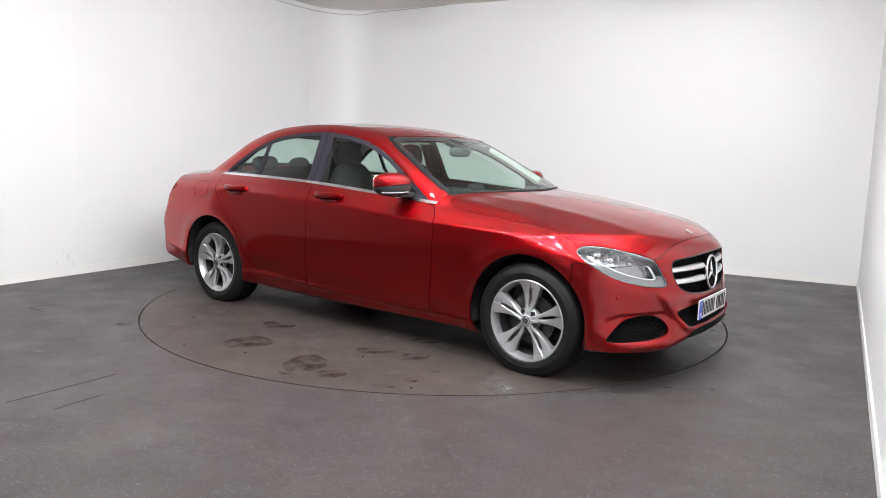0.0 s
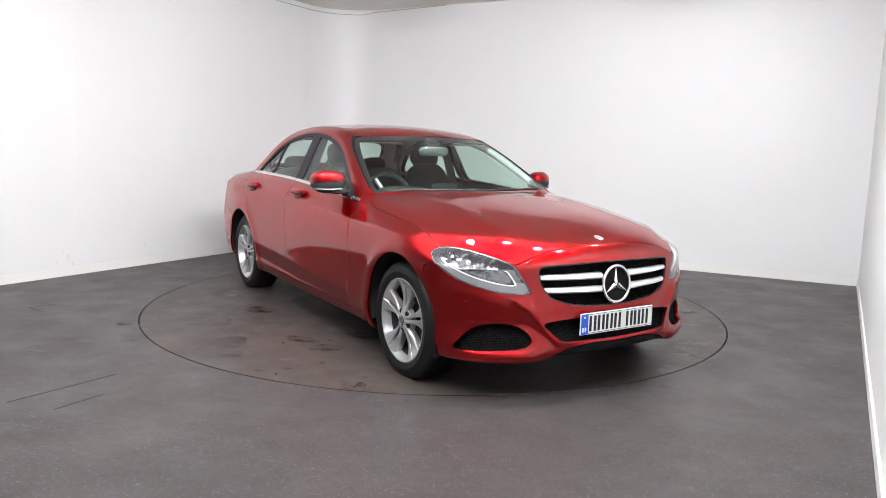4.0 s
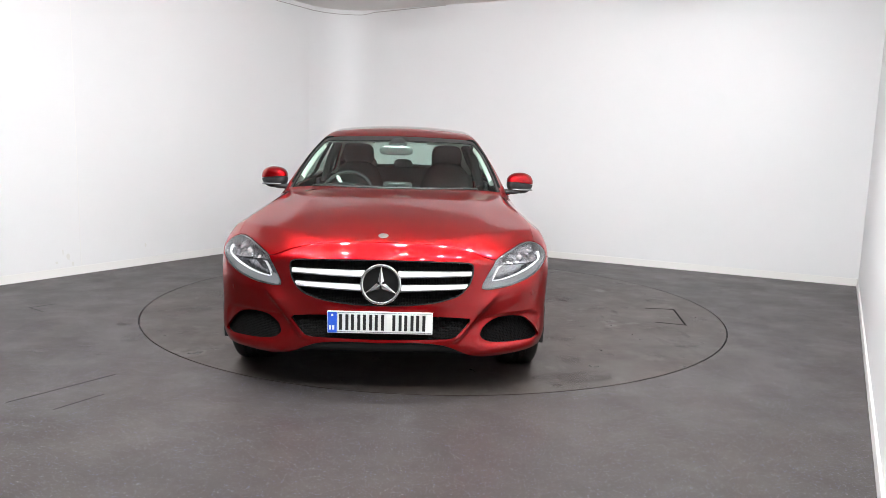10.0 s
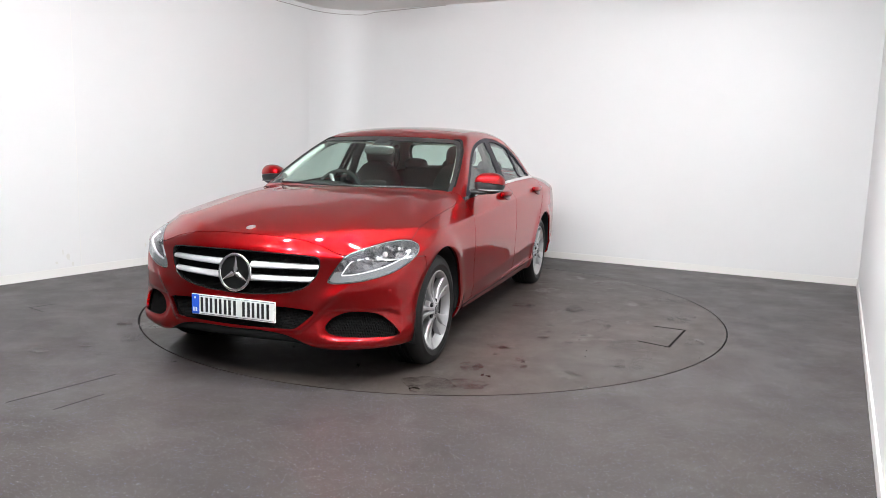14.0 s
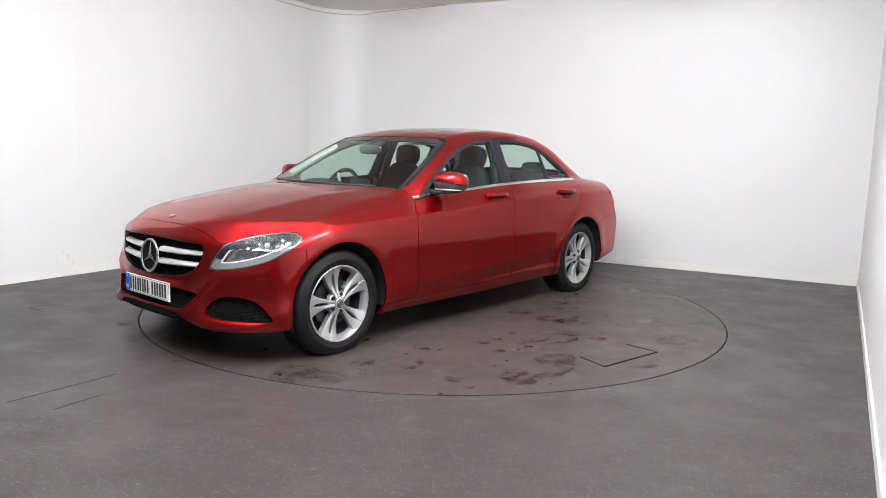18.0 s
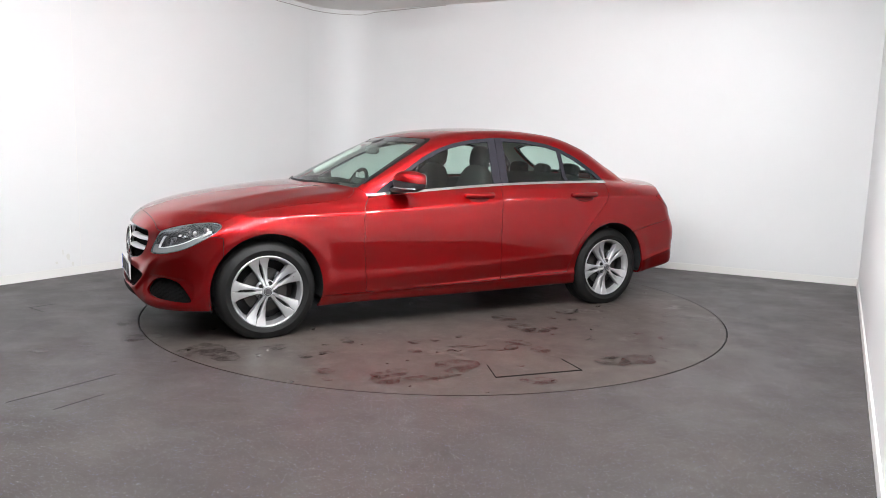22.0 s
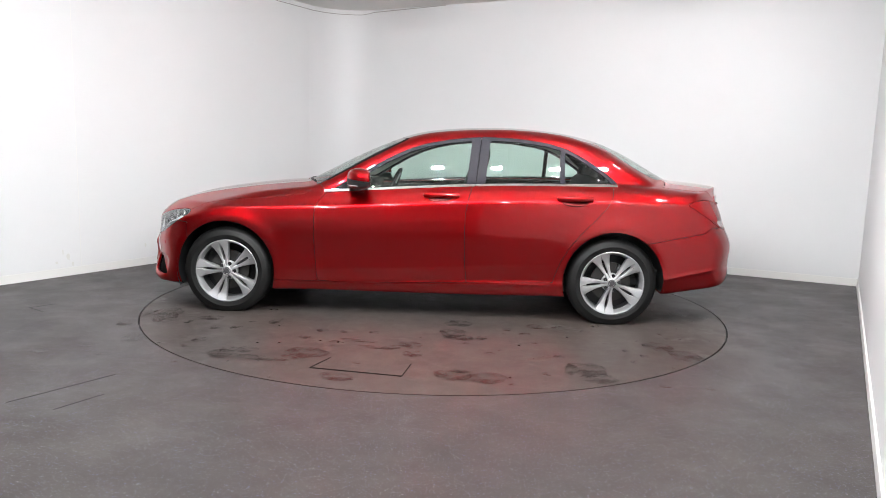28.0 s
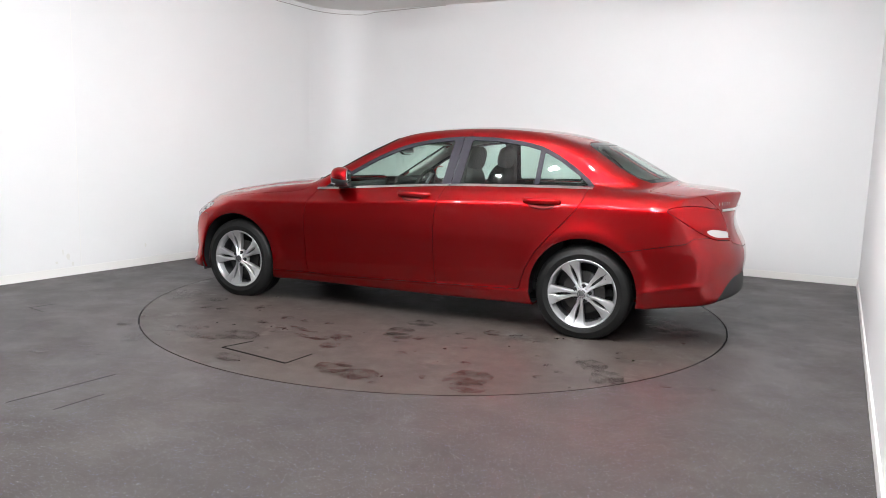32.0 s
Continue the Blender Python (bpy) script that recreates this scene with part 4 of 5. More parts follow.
# ---- wheels ----
def spoke_blade(bm, turn, sgn):
    """One of the two blades of a spoke: a tapered bar with a sloping face, from the hub to the rim."""
    edge = [(0.036, 0.001, 0.022), (0.070, 0.001, 0.023), (0.084, 0.0055, 0.027), (0.110, 0.0085, 0.034), (0.140, 0.0095, 0.043), (0.168, 0.009, 0.053), (0.180, 0.006, 0.058), (0.190, 0.001, 0.063), (0.224, 0.001, 0.080)]
    c, sn = math.cos(turn), math.sin(turn)

    def put(r, w, y):
        return bm.verts.new((r * c - w * sn, y, r * sn + w * c))
    rows = []
    for r, a, b in edge:
        out = -0.004 - 0.020 * math.sin(math.pi * min(1, (r - 0.03) / 0.19)) + 0.004 * (r > 0.2)
        mid = (a + b) / 2
        rows.append([put(r, a * sgn, out - 0.034), put(r, a * sgn, out - 0.003), put(r, (a + 0.003) * sgn, out), put(r, (mid + 0.004) * sgn, out + 0.001), put(r, (b - 0.003) * sgn, out - 0.003), put(r, b * sgn, out - 0.008), put(r, b * sgn, out - 0.040)])
    for p, q in zip(rows, rows[1:]):
        for k in range(6):
            bm.faces.new((p[k], p[k + 1], q[k + 1], q[k]))
        bm.faces.new((p[6], p[0], q[0], q[6]))
    bm.faces.new(rows[0])
    bm.faces.new(rows[-1])


def build_wheel():
    """A road wheel facing +y, its hub at the origin."""
    w = lathe([(0.204, -0.05), (0.210, -0.030), (0.216, -0.012), (0.222, -0.002), (0.229, 0.001), (0.2335, -0.002), (0.2335, -0.012), (0.222, -0.02)], 72)
    rim = part("wheel", w, M_ALLOY, car, "silver alloy wheel with five double spokes", smooth=True)
    t = lathe([(0.222, -0.205), (0.25, -0.217), (0.285, -0.217), (0.308, -0.205), (0.318, -0.190), (0.3215, -0.170), (0.3215, -0.140), (0.314, -0.138), (0.314, -0.132), (0.322, -0.130), (0.3225, -0.110), (0.315, -0.108), (0.315, -0.102),
               (0.3225, -0.100), (0.322, -0.078), (0.314, -0.076), (0.314, -0.070), (0.3215, -0.068), (0.3205, -0.040), (0.315, -0.022), (0.305, -0.008), (0.290, 0.002), (0.270, 0.006), (0.268, 0.0075), (0.262, 0.0075), (0.260, 0.006), (0.245, 0.005), (0.236, 0.002), (0.231, -0.004), (0.222, -0.014)], 120)
    for v in t.verts:
        r = math.hypot(v.co.x, v.co.z)
        k = 1.0 + (WHEEL_R / 0.3225 - 1.0) * max(0.0, min(1.0, (r - 0.24) / 0.06))
        v.co.x, v.co.z = v.co.x * k, v.co.z * k
    for v in t.verts:
        v.co.z = max(v.co.z, -WHEEL_Z)
    part("tyre", t, M_TYRE, rim, "black road tyre", smooth=True, angle=0.7)
    for k in range(5):
        for sgn in (-1, 1):
            b = bmesh.new()
            spoke_blade(b, 2 * math.pi * k / 5, sgn)
            bmesh.ops.recalc_face_normals(b, faces=b.faces[:])
            part("spoke", b, M_ALLOY, rim, smooth=True, angle=0.5)
    # The barrel's dark colour stands for shade between the spokes.
    part("barrel", lathe([(0.150, -0.195), (0.212, -0.195), (0.218, -0.18), (0.205, -0.165), (0.203, -0.05)], 64), M_BARREL, rim, "inner wheel barrel, darkened as the shade behind the spokes", smooth=True)
    hub = lathe([(0.072, -0.055), (0.068, -0.030), (0.060, -0.022), (0.036, -0.017), (0.034, -0.006), (0.030, -0.003), (0.001, -0.002)], 48)
    part("hub", hub, M_ALLOY, rim, smooth=True, angle=0.5)
    part("hub_cap", lathe([(0.027, -0.003), (0.027, 0.0), (0.022, 0.0015), (0.001, 0.002)], 32), M_DARKALLOY, rim, "grey hub cap with a raised ring", smooth=True)
    part("cap_ring", tube([(0.021 * math.cos(a), 0.002, 0.021 * math.sin(a)) for a in (2 * math.pi * i / 24 for i in range(24))], 0.0018, 6, closed=True), M_CHROME, rim)
    for k in range(5):
        a = 2 * math.pi * (k + 0.5) / 5
        bolt = lathe([(0.0140, -0.022), (0.0140, -0.0125), (0.010, -0.0125), (0.009, -0.018), (0.001, -0.018)], 16)
        bmesh.ops.translate(bolt, verts=bolt.verts[:], vec=(0.053 * math.cos(a), 0, 0.053 * math.sin(a)))
        part("wheel_bolt", bolt, M_BLACK, rim, "dark recessed wheel bolt", smooth=True)
    part("brake_disc", lathe([(0.06, -0.075), (0.145, -0.075), (0.145, -0.095), (0.06, -0.095)], 48), M_DISCBRAKE, rim, "grey steel brake disc", smooth=True, angle=0.4)
    cal = bmesh.new()
    prism([(0.145 * math.cos(a), 0.145 * math.sin(a)) for a in (-0.45, -0.2, 0.05, 0.3)] + [(0.098 * math.cos(a), 0.098 * math.sin(a)) for a in (0.3, 0.05, -0.2, -0.45)], 0.05, cal, pose(0, -0.052, 0, 90, 0, 0))
    part("brake_caliper", cal, M_DARKALLOY, rim, "grey brake caliper")
    # Black disc added to close the view, as shade behind the brake.
    part("wheel_back", lathe([(0.204, -0.14), (0.10, -0.15), (0.001, -0.15)], 32), M_BLACK, rim, "black disc added behind the brake to shade the spoke gaps")
    valve = bmesh.new()
    tube([(0.198, -0.03, 0.02), (0.188, -0.012, 0.02)], 0.004, 8, valve)
    part("valve", valve, M_CHROME, rim)
    return rim


first_wheel = build_wheel()
first_wheel.matrix_basis = pose(1.42, 0.868, WHEEL_Z) @ pose(0, 0, 0, 0, -147, 0)


def seat_wheel(ob, x, s, spin):
    """Puts a wheel at x on one side, spun about its axle; its flat tread stays on the floor."""
    ob.matrix_basis = pose(x, (0.868 if x > 0 else 0.860) * s, WHEEL_Z, 0, 0, 0 if s > 0 else 180)
    for o in ob.children:
        if o.name.split(".")[0] != "tyre":
            o.matrix_basis = pose(0, 0, 0, 0, spin, 0)


for x, s, spin in ((-1.42, 1, -137), (1.42, -1, -94), (-1.42, -1, -90)):
    seat_wheel(copy_thing(first_wheel, pose(x, 0, 0)), x, s, spin)
seat_wheel(first_wheel, 1.42, 1, -147)
for x in (1.42, -1.42):
    for s, _ in SIDES:
        bm = bmesh.new()
        n = 22
        inner, outer = [], []
        for i in range(n + 1):
            a = math.radians(-8 + 196 * i / n) if x < 0 else math.radians(-20 + 212 * i / n)
            for row, y in ((inner, 0.60), (outer, 0.878)):
                row.append(bm.verts.new((x + 0.372 * math.cos(a), y * s, 0.318 + 0.372 * math.sin(a))))
        for i in range(n):
            bm.faces.new((inner[i], inner[i + 1], outer[i + 1], outer[i]))
        hub = bm.verts.new((x, 0.60 * s, 0.318))
        for i in range(n):
            bm.faces.new((inner[i], inner[i + 1], hub))
        part("wheel_arch_liner", bm, M_BLACK, car, "black wheel arch liner", smooth=True)
part("underbody", box((-1.68, -0.70, 0.20), (1.95, 0.70, 0.30), 0.03), M_BLACK, car, "black underbody tray")
part("rear_underbody", box((-2.24, -0.66, 0.335), (-1.66, 0.66, 0.40), 0.02), M_BLACK, car, "black rear underbody tray")
for x in (1.42, -1.42):
    bm = tube([(x, -0.75, WHEEL_Z), (x, 0.75, WHEEL_Z)], 0.03, 10)
    part("axle", bm, M_BLACK, car)


# ---- door handles and mirrors ----
def blob(bm, centre, size, power=2.4, nu=28, nv=18, shape=None):
    """A rounded box like a pebble."""
    f = lambda v: math.copysign(abs(v) ** (2 / power), v)
    rings = []
    for j in range(nv + 1):
        b = -math.pi / 2 + math.pi * j / nv
        ring = []
        for i in range(nu):
            a = 2 * math.pi * i / nu
            p = Vector((f(math.cos(b)) * f(math.cos(a)) * size[0], f(math.cos(b)) * f(math.sin(a)) * size[1], f(math.sin(b)) * size[2]))
            if shape:
                p = shape(p)
            ring.append(bm.verts.new(Vector(centre) + p))
        rings.append(ring)
    for p, q in zip(rings, rings[1:]):
        for i in range(nu):
            bm.faces.new((p[i], p[(i + 1) % nu], q[(i + 1) % nu], q[i]))
    bmesh.ops.remove_doubles(bm, verts=bm.verts[:], dist=1e-5)
    bmesh.ops.recalc_face_normals(bm, faces=bm.faces[:])
    return bm


def flank_y(x, z):
    """How far out the car's side stands at a place in the side view."""
    ys = np.linspace(0.6, 0.96, 721)
    return float(ys[field(np.full(721, x), ys, np.full(721, z)) > 0].max())


for s, _ in SIDES:
    for door_name, x0, z0 in (("front_door", -0.160, 0.902), ("rear_door", -1.123, 0.904)):
        y0 = flank_y(x0, z0)
        # A shallow pad, not a hollow; its darker red gives the recess shade.
        cup = blob(bmesh.new(), (0, 0, 0), (0.094, 0.010, 0.038), 2.2)
        bmesh.ops.transform(cup, verts=cup.verts[:], matrix=pose(x0, (flank_y(x0, z0 - 0.012) - 0.003) * s, z0 - 0.012, 38 * s, 0, 0))
        part("handle_recess", cup, M_CUP, doors[door_name, s], "slightly raised red pad, darkened as the shade of the handle recess", smooth=True)
        bar = bmesh.new()
        pts = [(x0 - 0.120 + 0.24 * i / 12, (y0 + 0.026 - 0.020 * (abs(i - 6) / 6) ** 3) * s, z0 + 0.012) for i in range(13)]
        tube(pts, 0.015, 12, bar)
        for v in bar.verts:
            v.co.z = z0 + 0.012 + (v.co.z - z0 - 0.012) * 1.35
        bmesh.ops.recalc_face_normals(bar, faces=bar.faces[:])
        part("door_handle", bar, M_PAINT, doors[door_name, s], "red pull handle", smooth=True)
        for e in (-0.110, 0.110):
            foot = blob(bmesh.new(), (x0 + e, (y0 + 0.004) * s, z0 + 0.010), (0.022, 0.020, 0.019), 2.4, 16, 10)
            part("handle_foot", foot, M_PAINT, doors[door_name, s], smooth=True)


def mirror_shape(s):
    def shape(p):
        k = (p.y * s) / 0.098
        p = p.copy()
        p.z *= 1.0 - 0.13 * max(0, k) ** 2 + 0.03 * min(0, k)
        if p.x < -0.062:
            p.x = -0.062 + (p.x + 0.062) * 0.15
        p.x -= 0.034 * k
        return p
    return shape


MIRROR_HALF, MIRROR_POWER = (0.084, 0.098, 0.076), 2.6
for s, _ in SIDES:
    c = Vector((0.436, 0.884 * s, 1.015))
    shape = mirror_shape(s)
    full = blob(bmesh.new(), c, MIRROR_HALF, MIRROR_POWER, 36, 26, shape)
    cap, base = full.copy(), full
    for bm, zc, keep_top in ((cap, 0.969, True), (base, 0.965, False)):
        geom = bm.verts[:] + bm.edges[:] + bm.faces[:]
        bmesh.ops.bisect_plane(bm, geom=geom, plane_co=(0, 0.88 * s, zc), plane_no=(-0.10, 0.06 * s, 1), clear_inner=keep_top, clear_outer=not keep_top)
        edges = [e for e in bm.edges if e.is_boundary]
        bmesh.ops.holes_fill(bm, edges=edges, sides=0)
    part("wing_mirror", cap, M_PAINT, doors["front_door", s], "red wing mirror with a black underside", smooth=True)
    part("mirror_base", base, M_BLACK, doors["front_door", s], "black wing mirror underside", smooth=True)
    arc = []
    for i in range(15):
        a = math.radians(-35 + 110 * i / 14)
        f = lambda v: math.copysign(abs(v) ** (2 / MIRROR_POWER), v)
        p = shape(Vector((0.945 * f(math.cos(a)) * (MIRROR_HALF[0] + 0.001), 0.945 * f(math.sin(a)) * (MIRROR_HALF[1] + 0.001) * s, -0.044)))
        arc.append(c + p + Vector((0, 0, 0.1 * (p.x - 0.1))))
    part("indicator_strip", tube(arc, 0.0048, 8), M_LAMPBAND, doors["front_door", s], "clear indicator strip", smooth=True)
    part("mirror_glass", blob(bmesh.new(), (0, 0, 0), (0.004, 0.084, 0.058), 3.5, 28, 14), M_MIRROR, doors["front_door", s], "wing mirror glass", smooth=True).matrix_basis = pose(0.371, 0.884 * s, 1.018, 0, 0, 19 * s)
    arm = blob(bmesh.new(), (0.475, 0.800 * s, 0.952), (0.055, 0.085, 0.018), 2.4)
    part("mirror_arm", arm, M_BLACK, doors["front_door", s], "black mirror arm", smooth=True)

# ---- boot trim, wipers ----
def tail_x(y, z):
    high = float(step(0.78, 1.0, np.float64(z)))
    return float(TAIL(z)) + (0.162 + 0.16 * high) * (abs(y) / 0.75) ** (3.2 - 1.47 * high)


bm = bmesh.new()
tube([(tail_x(y, 0.892) - 0.004, y, 0.892) for y in (-0.51 + 1.02 * i / 24 for i in range(25))], 0.011, 8, bm)
part("boot_strip", bm, M_CHROME, boot, "bright chrome strip across the boot lid", smooth=True)
for k in range(5):
    y = 0.490 - 0.032 * k
    part("boot_letter", box((tail_x(y, 0.931) - 0.008, y - 0.009, 0.920), (tail_x(y, 0.931) - 0.003, y + 0.009, 0.943), 0.002), M_CHROME, boot, "small chrome bar in place of lettering")
for y0, y1 in ((-0.55, 0.10), (0.05, 0.55)):
    pts = []
    for i in range(9):
        y = y0 + (y1 - y0) * i / 8
        pts.append((0.948 - 0.40 * y * y, y, 0.984))
    part("wiper", tube(pts, 0.007, 6), M_BLACK, car, "black windscreen wiper")


# ---- cabin ----
def slab(parent, name, material, label, centre, size, turn=(0, 0, 0), power=4.0, nu=28, nv=16, shape=None):
    """A padded or moulded block, set into the car at centre."""
    bm = blob(bmesh.new(), (0, 0, 0), size, power, nu, nv, shape)
    bmesh.ops.transform(bm, verts=bm.verts[:], matrix=pose(*centre, *turn))
    return part(name, bm, material, parent, label, smooth=True)


cabin_floor = part("cabin_floor", box((-1.75, -0.74, 0.28), (0.95, 0.74, 0.34), 0.01), M_CABIN, car, "black cabin floor")
for s, _ in SIDES:
    for door_name, x0, x1, z1 in (("front_door", -0.34, 0.70, 0.925), ("rear_door", -1.25, -0.36, 0.985)):
        part("door_card", box((x0, 0.70 * s - 0.02, 0.34), (x1, 0.70 * s + 0.02, z1), 0.015), M_CABIN, doors[door_name, s], "black inner door lining")


def dash_shape(p):
    p = p.copy()
    p.x += 0.04 * math.cos(p.y * 2.0)
    return p


slab(car, "dashboard", M_CABIN, "black dashboard", (0.68, 0, 0.80), (0.26, 0.72, 0.155), (0, 4, 0), 4.5, 40, 16, dash_shape)
slab(car, "instrument_hood", M_CABIN, "black instrument hood", (0.53, -0.37, 0.945), (0.11, 0.19, 0.045), (0, 0, 0), 2.6)
slab(car, "centre_screen", M_GLOSSBLACK, "gloss black centre screen", (0.47, 0.0, 0.955), (0.010, 0.105, 0.050), (0, -12, 0), 6.0)
slab(car, "centre_console", M_CABIN, "black centre console", (0.05, 0, 0.50), (0.55, 0.13, 0.16), (0, 0, 0), 5.0)

ring = [pose(0.335, -0.37, 0.885, 0, -22, 0) @ Vector((0, 0.185 * math.sin(a), 0.185 * math.cos(a))) for a in (2 * math.pi * i / 40 for i in range(40))]
wheel_ring = part("steering_wheel", tube(ring, 0.016, 10, closed=True), M_CABIN, car, "black steering wheel", smooth=True)
slab(wheel_ring, "wheel_boss", M_CABIN, "black steering wheel boss", (0.34, -0.37, 0.88), (0.03, 0.075, 0.065), (0, -22, 0), 2.6)
for a in (90, 210, 330):
    d = pose(0.335, -0.37, 0.885, 0, -22, 0)
    v = Vector((0, math.sin(math.radians(a + 0)), math.cos(math.radians(a + 0))))
    part("wheel_spoke", tube([d @ (v * 0.05), d @ (v * 0.18)], 0.014, 8), M_SILVER, wheel_ring, "silver steering wheel spoke")


def back_shape(p):
    p = p.copy()
    k = (p.z + 0.33) / 0.66
    p.y *= 1.0 - 0.22 * max(0, k - 0.45) / 0.55
    p.x += 0.02 * math.cos(p.y * 7) - 0.01
    return p


def front_seat(y):
    cushion = slab(car, "seat", M_SEAT, "black cushioned front seat", (-0.05, y, 0.52), (0.27, 0.25, 0.10), (0, -8, 0), 3.2)
    slab(cushion, "backrest", M_SEAT, "black seat backrest", (-0.36 , y, 0.80), (0.085, 0.245, 0.33), (0, -14, 0), 3.4, shape=back_shape)
    slab(cushion, "headrest", M_SEAT, "black padded headrest", (-0.455, y, 1.185), (0.055, 0.128, 0.092), (0, -10, 0), 3.0)
    for dy in (-0.06, 0.06):
        part("headrest_post", tube([(-0.425, y + dy, 1.04), (-0.45, y + dy, 1.13)], 0.006, 8), M_CHROME, cushion)


front_seat(0.37)
front_seat(-0.37)
bench = slab(car, "rear_bench", M_SEAT, "black rear bench seat", (-0.98, 0, 0.54), (0.27, 0.66, 0.10), (0, -8, 0), 5.0, 40)
slab(bench, "bench_back", M_SEAT, "black rear seat back", (-1.27, 0, 0.80), (0.09, 0.655, 0.27), (0, -22, 0), 5.0, 40)
for y, h in ((-0.03, 1.085), (0.36, 1.095), (-0.40, 1.095)):
    slab(bench, "headrest", M_SEAT, "black rear headrest", (-1.37, y, h - 0.005), (0.055, 0.115 if abs(y) > 0.1 else 0.09, 0.060), (0, -14, 0), 3.0)
part("parcel_shelf", box((-1.88, -0.60, 0.985), (-1.36, 0.60, 1.005), 0.005), M_CABIN, car, "black parcel shelf")
for s, _ in SIDES:
    part("pillar_trim", tube([(-0.43, 0.655 * s, 0.95), (-0.44, 0.60 * s, 1.15), (-0.45, 0.53 * s, 1.31)], 0.035, 10), M_CABIN, car, "black inner centre pillar", smooth=True)
    part("rear_pillar_trim", tube([(-1.40, 0.66 * s, 0.98), (-1.38, 0.615 * s, 1.12), (-1.22, 0.55 * s, 1.26)], 0.03, 10), M_CABIN, car, "black inner rear pillar", smooth=True)



def screen_x(y, z):
    """Where the windscreen stands at a place in the front view."""
    xs = np.linspace(-0.2, 1.2, 1401)
    return float(xs[field(xs, np.full(1401, y), np.full(1401, z)) > 0].max())


for s, _ in SIDES:
    run = [(screen_x(y, z) - 0.055, (y - 0.030) * s, z) for y, z in ((0.699, 1.018), (0.683, 1.07), (0.657, 1.138), (0.628, 1.203), (0.600, 1.245))]
    part("pillar_lining", tube(run, 0.024, 10), M_LINING, car, "pale grey windscreen pillar lining", smooth=True)

rvm = slab(car, "rear_view_mirror", M_LAMPGREY, "grey rear view mirror", (0.335, -0.02, 1.226), (0.016, 0.122, 0.036), (0, 6, 0), 3.6)
slab(rvm, "mirror_face", M_MIRROR, "rear view mirror glass", (0.322, -0.02, 1.226), (0.004, 0.114, 0.031), (0, 6, 0), 3.6)
slab(rvm, "sensor_box", M_BLACK, "black sensor cover under the roof", (0.275, -0.01, 1.280), (0.075, 0.070, 0.024), (0, 20, 0), 3.0)
part("mirror_stem", tube([(0.33, -0.015, 1.25), (0.30, -0.012, 1.285)], 0.012, 8), M_BLACK, rvm)
for s, _ in SIDES:
    part("sun_visor", box((0.02, 0.37 * s - 0.17, 1.318), (0.20, 0.37 * s + 0.17, 1.330), 0.005), M_LINING, car, "pale grey folded sun visor").matrix_basis = pose(0, 0, -0.045)

# ---- floor details ----
hatch = [(0.53, 1.650), (0.605, 1.855), (0.075, 1.946), (0.045, 1.72)]
for (xa, ya), (xb, yb) in zip(hatch, hatch[1:]):
    bm = tube([(xa, ya, 0.0005), (xb, yb, 0.0005)], 0.008 if math.hypot(xb - xa, yb - ya) > 0.3 else 0.0035, 6)
    for v in bm.verts:
        v.co.z = max(-0.004, min(v.co.z, 0.003))
    part("hatch_joint", bm, M_JOINT, turntable, "dark joint of a cover plate")
for run in ([(-2.998, -0.542), (-2.878, -0.391)], [(-2.998, -0.542), (-2.833, -0.654)], [(-2.014, -2.475), (-1.924, -2.351), (-1.70, -2.02)], [(-1.75, -2.55), (-1.62, -2.33)]):
    bm = tube([(x, y, 0.0) for x, y in run], 0.0018, 6)
    for v in bm.verts:
        v.co.z = max(-0.004, min(v.co.z, 0.0015))
    tagged(part("floor_joint", bm, M_JOINT, None, "thin dark joint in the vinyl floor"), category="floor joint", kind="structure")

# puddles and damp marks, as (x, y, half length, half width), by the way they lie
PUDDLES_LONG = [(1.96, 0.67, 0.116, 0.124), (1.55, 0.8, 0.073, 0.059), (1.44, 1.05, 0.031, 0.04), (1.19, 1.65, 0.081, 0.062), (1.07, 1.56, 0.058, 0.054), (0.93, 1.71, 0.125, 0.041), (0.72, 1.59, 0.118, 0.099), (0.68, 1.97, 0.15, 0.074), (0.44, 2.01, 0.079, 0.056), (0.4, 1.26, 0.101, 0.029), (0.29, 1.4, 0.092, 0.028), (0.05, 1.51, 0.049, 0.061), (-0.17, 1.02, 0.079, 0.092), (-0.23, 0.7, 0.092, 0.07), (-0.38, 1.07, 0.032, 0.046), (-0.55, 0.84, 0.025, 0.034), (-0.76, 0.74, 0.052, 0.055), (-0.37, 1.93, 0.105, 0.075), (-0.24, 1.81, 0.054, 0.033), (-0.96, 1.7, 0.108, 0.117), (-1.02, 1.86, 0.084, 0.074), (0.55, 1.04, 0.03, 0.028), (1.08, 0.83, 0.037, 0.06)]
PUDDLES_SIDE = [(0.31, 1.37, 0.025, 0.168), (0.19, 1.4, 0.05, 0.041), (-0, 1.51, 0.069, 0.05), (-0.22, 1.11, 0.082, 0.057), (-0.21, 0.75, 0.137, 0.066), (-1.02, 1.67, 0.184, 0.07), (-1.17, 1.81, 0.158, 0.046), (-1.65, 1.32, 0.087, 0.1), (-1.52, 1.13, 0.077, 0.098), (-0.77, 0.74, 0.043, 0.062), (-0.22, 1.92, 0.081, 0.091), (-1.9, 0.01, 0.13, 0.186), (0.79, 1.21, 0.031, 0.04), (-1.96, -0.62, 0.175, 0.138), (-1.77, -0.27, 0.092, 0.083)]
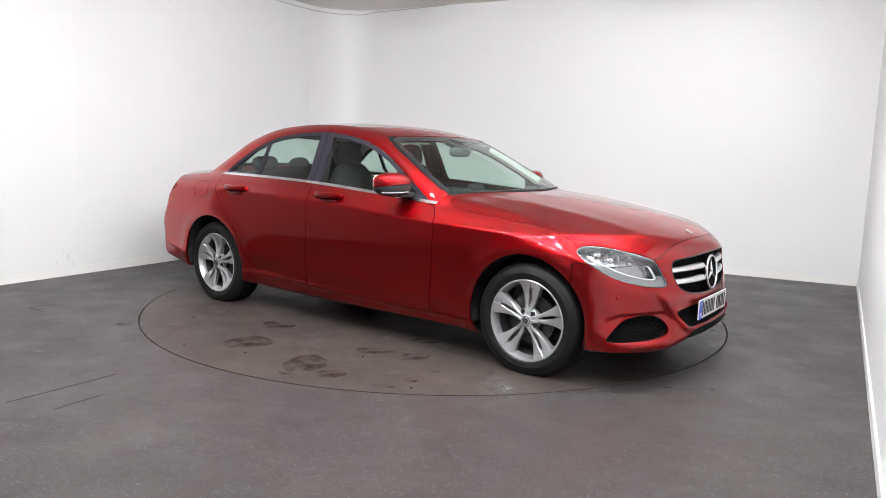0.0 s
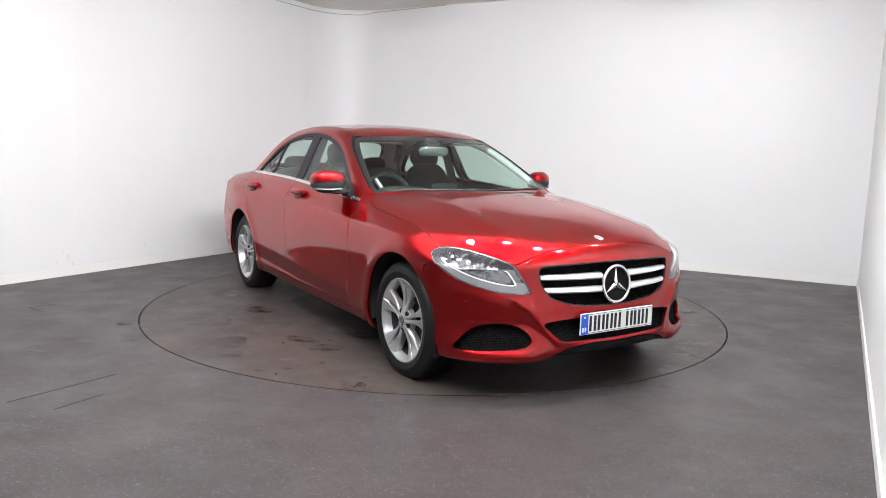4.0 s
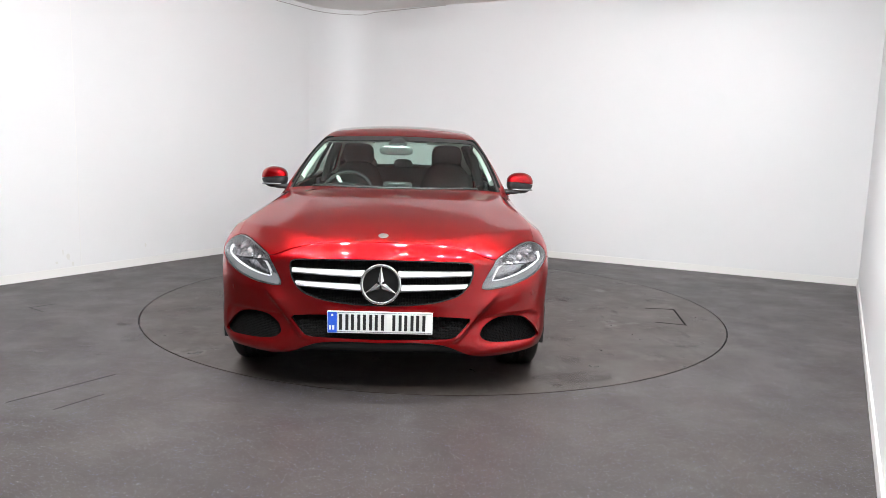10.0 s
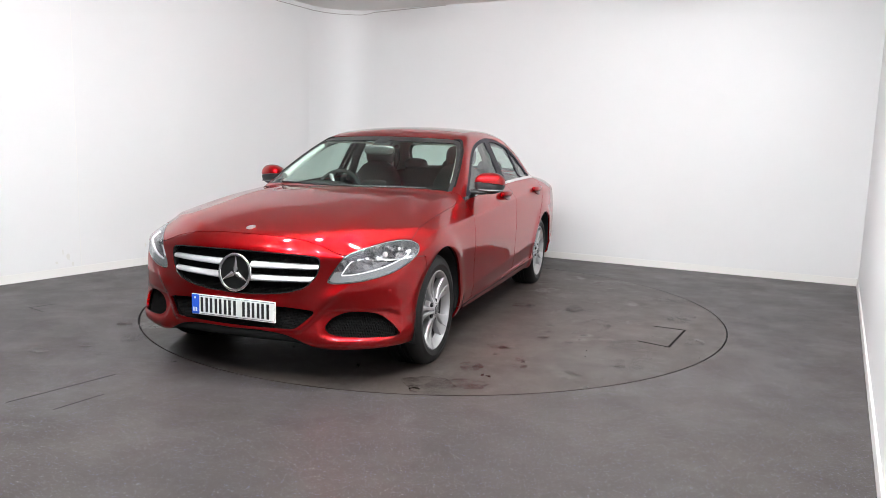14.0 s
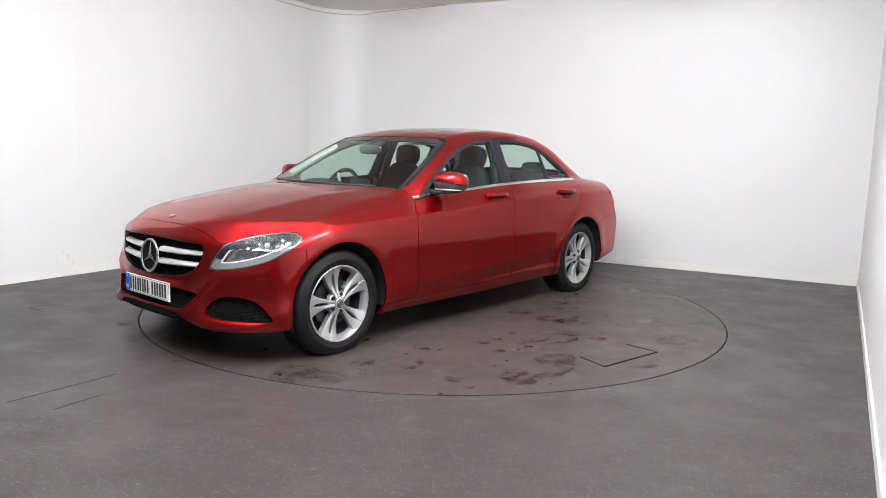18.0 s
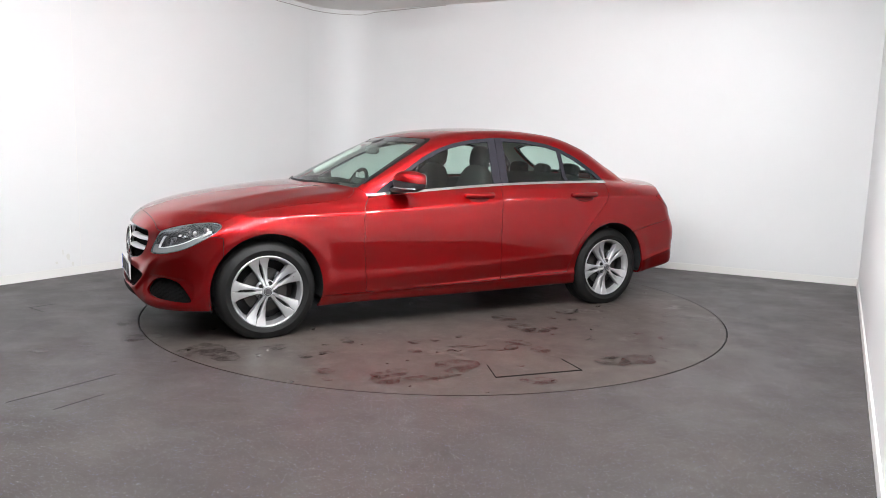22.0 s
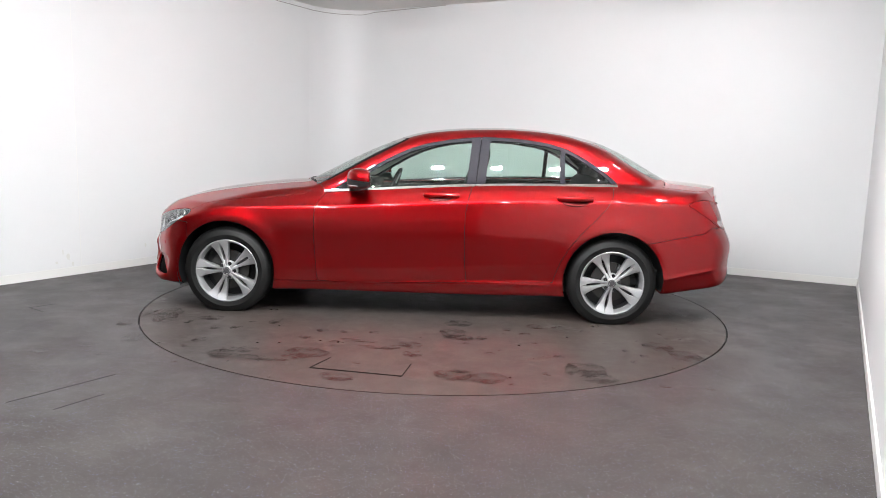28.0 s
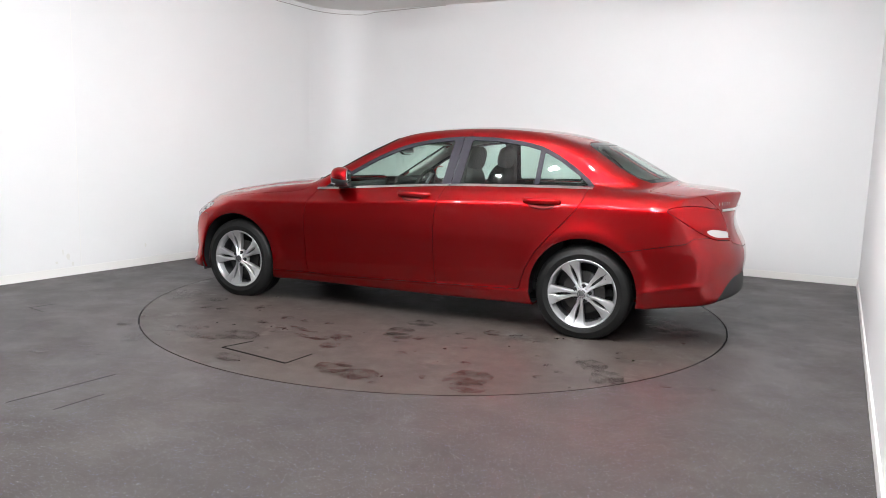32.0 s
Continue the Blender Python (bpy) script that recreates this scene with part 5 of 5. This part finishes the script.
PUDDLES_TAIL = [(0.5, -1.84, 0.109, 0.131), (0.72, -1.87, 0.068, 0.06), (-0.12, -1.78, 0.119, 0.121), (0.59, -1.39, 0.111, 0.05), (0.86, -1.31, 0.082, 0.059), (-0.1, -2.37, 0.08, 0.055), (0.71, -0.98, 0.096, 0.055), (-0.32, -1.33, 0.101, 0.081)]
PUDDLES_HATCH = [(-0.98, 1.68, 0.157, 0.181), (0.67, 1.64, 0.093, 0.088), (1.18, 1.57, 0.053, 0.043), (0.62, 2, 0.06, 0.146), (0.07, 1.33, 0.066, 0.065), (0.7, 1.04, 0.042, 0.034), (1.29, 1.04, 0.037, 0.034), (1.43, 1.38, 0.05, 0.038), (1.85, 0.89, 0.097, 0.062)]
PUDDLES_FLOOR = [(-1.69, -1.55, 0.085, 0.127), (-1.91, -1.32, 0.069, 0.071), (-2.32, -1.61, 0.057, 0.052), (-2.12, -0.94, 0.048, 0.05), (-1.96, -1.66, 0.025, 0.025), (2.21, 0.32, 0.103, 0.155), (2.01, 1.02, 0.138, 0.094), (-0.23, -2.22, 0.032, 0.021), (-2.73, -1.25, 0.027, 0.039), (-2, -0.96, 0.03, 0.033), (1.26, -2.02, 0.025, 0.02), (1.42, -1.7, 0.031, 0.023), (1.49, -2.04, 0.022, 0.02), (-2.12, -1.49, 0.033, 0.027), (-1.47, -1.77, 0.016, 0.023)]


def puddle_shape(a, b, rng, z):
    """A flat film of water with a ragged outline."""
    n = 44
    waves = [(k, rng.uniform(0, 6.28), rng.uniform(0.08, 0.30) / k ** 0.9) for k in (1, 2, 3, 4, 7, 11, 17)]
    bm = bmesh.new()
    ring = []
    for i in range(n):
        t = 2 * math.pi * i / n
        r = 1.2 + sum(m * math.sin(k * t + p) for k, p, m in waves)
        ring.append(bm.verts.new((a * r * math.cos(t), b * r * math.sin(t), z)))
    mid = bm.verts.new((0, 0, z))
    for i in range(n):
        bm.faces.new((ring[i], ring[(i + 1) % n], mid))
    return bm


rng = random.Random(11)
laid = []
for turn, spots in ((167.2, PUDDLES_LONG), (198.4, PUDDLES_SIDE), (37.3, PUDDLES_TAIL), (91.9, PUDDLES_HATCH)):
    for x, y, a, b in spots:
        crowded = any(math.hypot(x - u, y - v) < 0.55 * (max(a, b) + r) for u, v, r in laid)
        if math.hypot(x, y) + max(a, b) < DISC_R and not (crowded and turn != 167.2):
            z = 0.0025 + 0.0012 * (len(laid) % 4)
            laid.append((x, y, max(a, b)))
            part("puddle", puddle_shape(a, b, rng, z), M_WATER, turntable, "thin puddle on the deck").matrix_basis = pose(x, y, 0, 0, 0, turn)
for k in range(60):
    x, y = rng.uniform(-1.9, 1.9), rng.uniform(0.75, 2.05) * rng.choice((1, 1, -1))
    if math.hypot(x, y) < DISC_R - 0.08 and not any(math.hypot(x - u, y - v) < r + 0.05 for u, v, r in laid):
        a = rng.uniform(0.010, 0.034)
        laid.append((x, y, a))
        part("water_drop", puddle_shape(a, a * rng.uniform(0.5, 1.0), rng, 0.0025), M_WATER, turntable, "small drop of water on the deck").matrix_basis = pose(x, y, 0, 0, 0, rng.uniform(0, 180))
for k, (x, y, a, b) in enumerate(PUDDLES_FLOOR):
    if math.hypot(x, y) - b > DISC_R:
        ob = part("floor_puddle", puddle_shape(a, b, rng, 0.0025 + 0.0012 * (k % 3)), M_WATER, None, "thin puddle on the vinyl floor")
        ob.matrix_basis = pose(x, y, 0)
        tagged(ob, category="puddle", kind="structure")

# board seam and low scuffs on the left wall
into = (FL - BL).normalized()
off = Vector((-into.y, into.x))


def on_wall(along, lift):
    p = BL + into * along
    return p + off * lift * (1 if off.dot(Vector((0, 0)) - BL) > 0 else -1)


a, b = on_wall(3.755, 0.0012), on_wall(3.760, 0.0012)
bm = bmesh.new()
for p, q in ((a, b),):
    vs = [bm.verts.new((c.x, c.y, z)) for c in (p, q, on_wall(3.760, -0.01), on_wall(3.755, -0.01)) for z in (0.08, CEILING)]
    for i in range(4):
        j = (i + 1) % 4
        bm.faces.new((vs[2 * i], vs[2 * j], vs[2 * j + 1], vs[2 * i + 1]))
bmesh.ops.recalc_face_normals(bm, faces=bm.faces[:])
tagged(part("trim", bm, M_TRIM, None, "thin white joint strip between two wall boards"), category="joint strip", kind="structure")
M_SCUFF = mat("rubbed grey scuff", (0.69, 0.68, 0.65), 0.7)
rng = random.Random(5)
for along, z, w, h in ((3.88, 0.17, 0.02, 0.035), (3.84, 0.10, 0.012, 0.02), (3.99, 0.13, 0.015, 0.012), (3.93, 0.22, 0.008, 0.03), (4.6, 0.15, 0.02, 0.01), (3.06, 0.20, 0.012, 0.02)):
    c = on_wall(along, 0.0006)
    bm = bmesh.new()
    ring = [(w * math.cos(t) * rng.uniform(0.6, 1.2), h * math.sin(t) * rng.uniform(0.6, 1.2)) for t in (2 * math.pi * i / 14 for i in range(14))]
    bm.faces.new([bm.verts.new((c.x + into.x * u, c.y + into.y * u, z + v)) for u, v in ring])
    tagged(part("wall_scuff", bm, M_SCUFF, None, "faint rubbed scuff low on the white wall"), category="scuff", kind="structure")


# ---- motion ----
def motions():
    rows_car, rows_disc = [], []
    for k in range(33):
        a = heading(k)
        turn = pose(0, 0, 0, 0, 0, a)
        rows_disc.append((k, turn))
        rows_car.append((k, turn @ pose(*CAR_AT, 0)))
    walk(turntable, rows_disc)
    walk(car, rows_car)


motions()
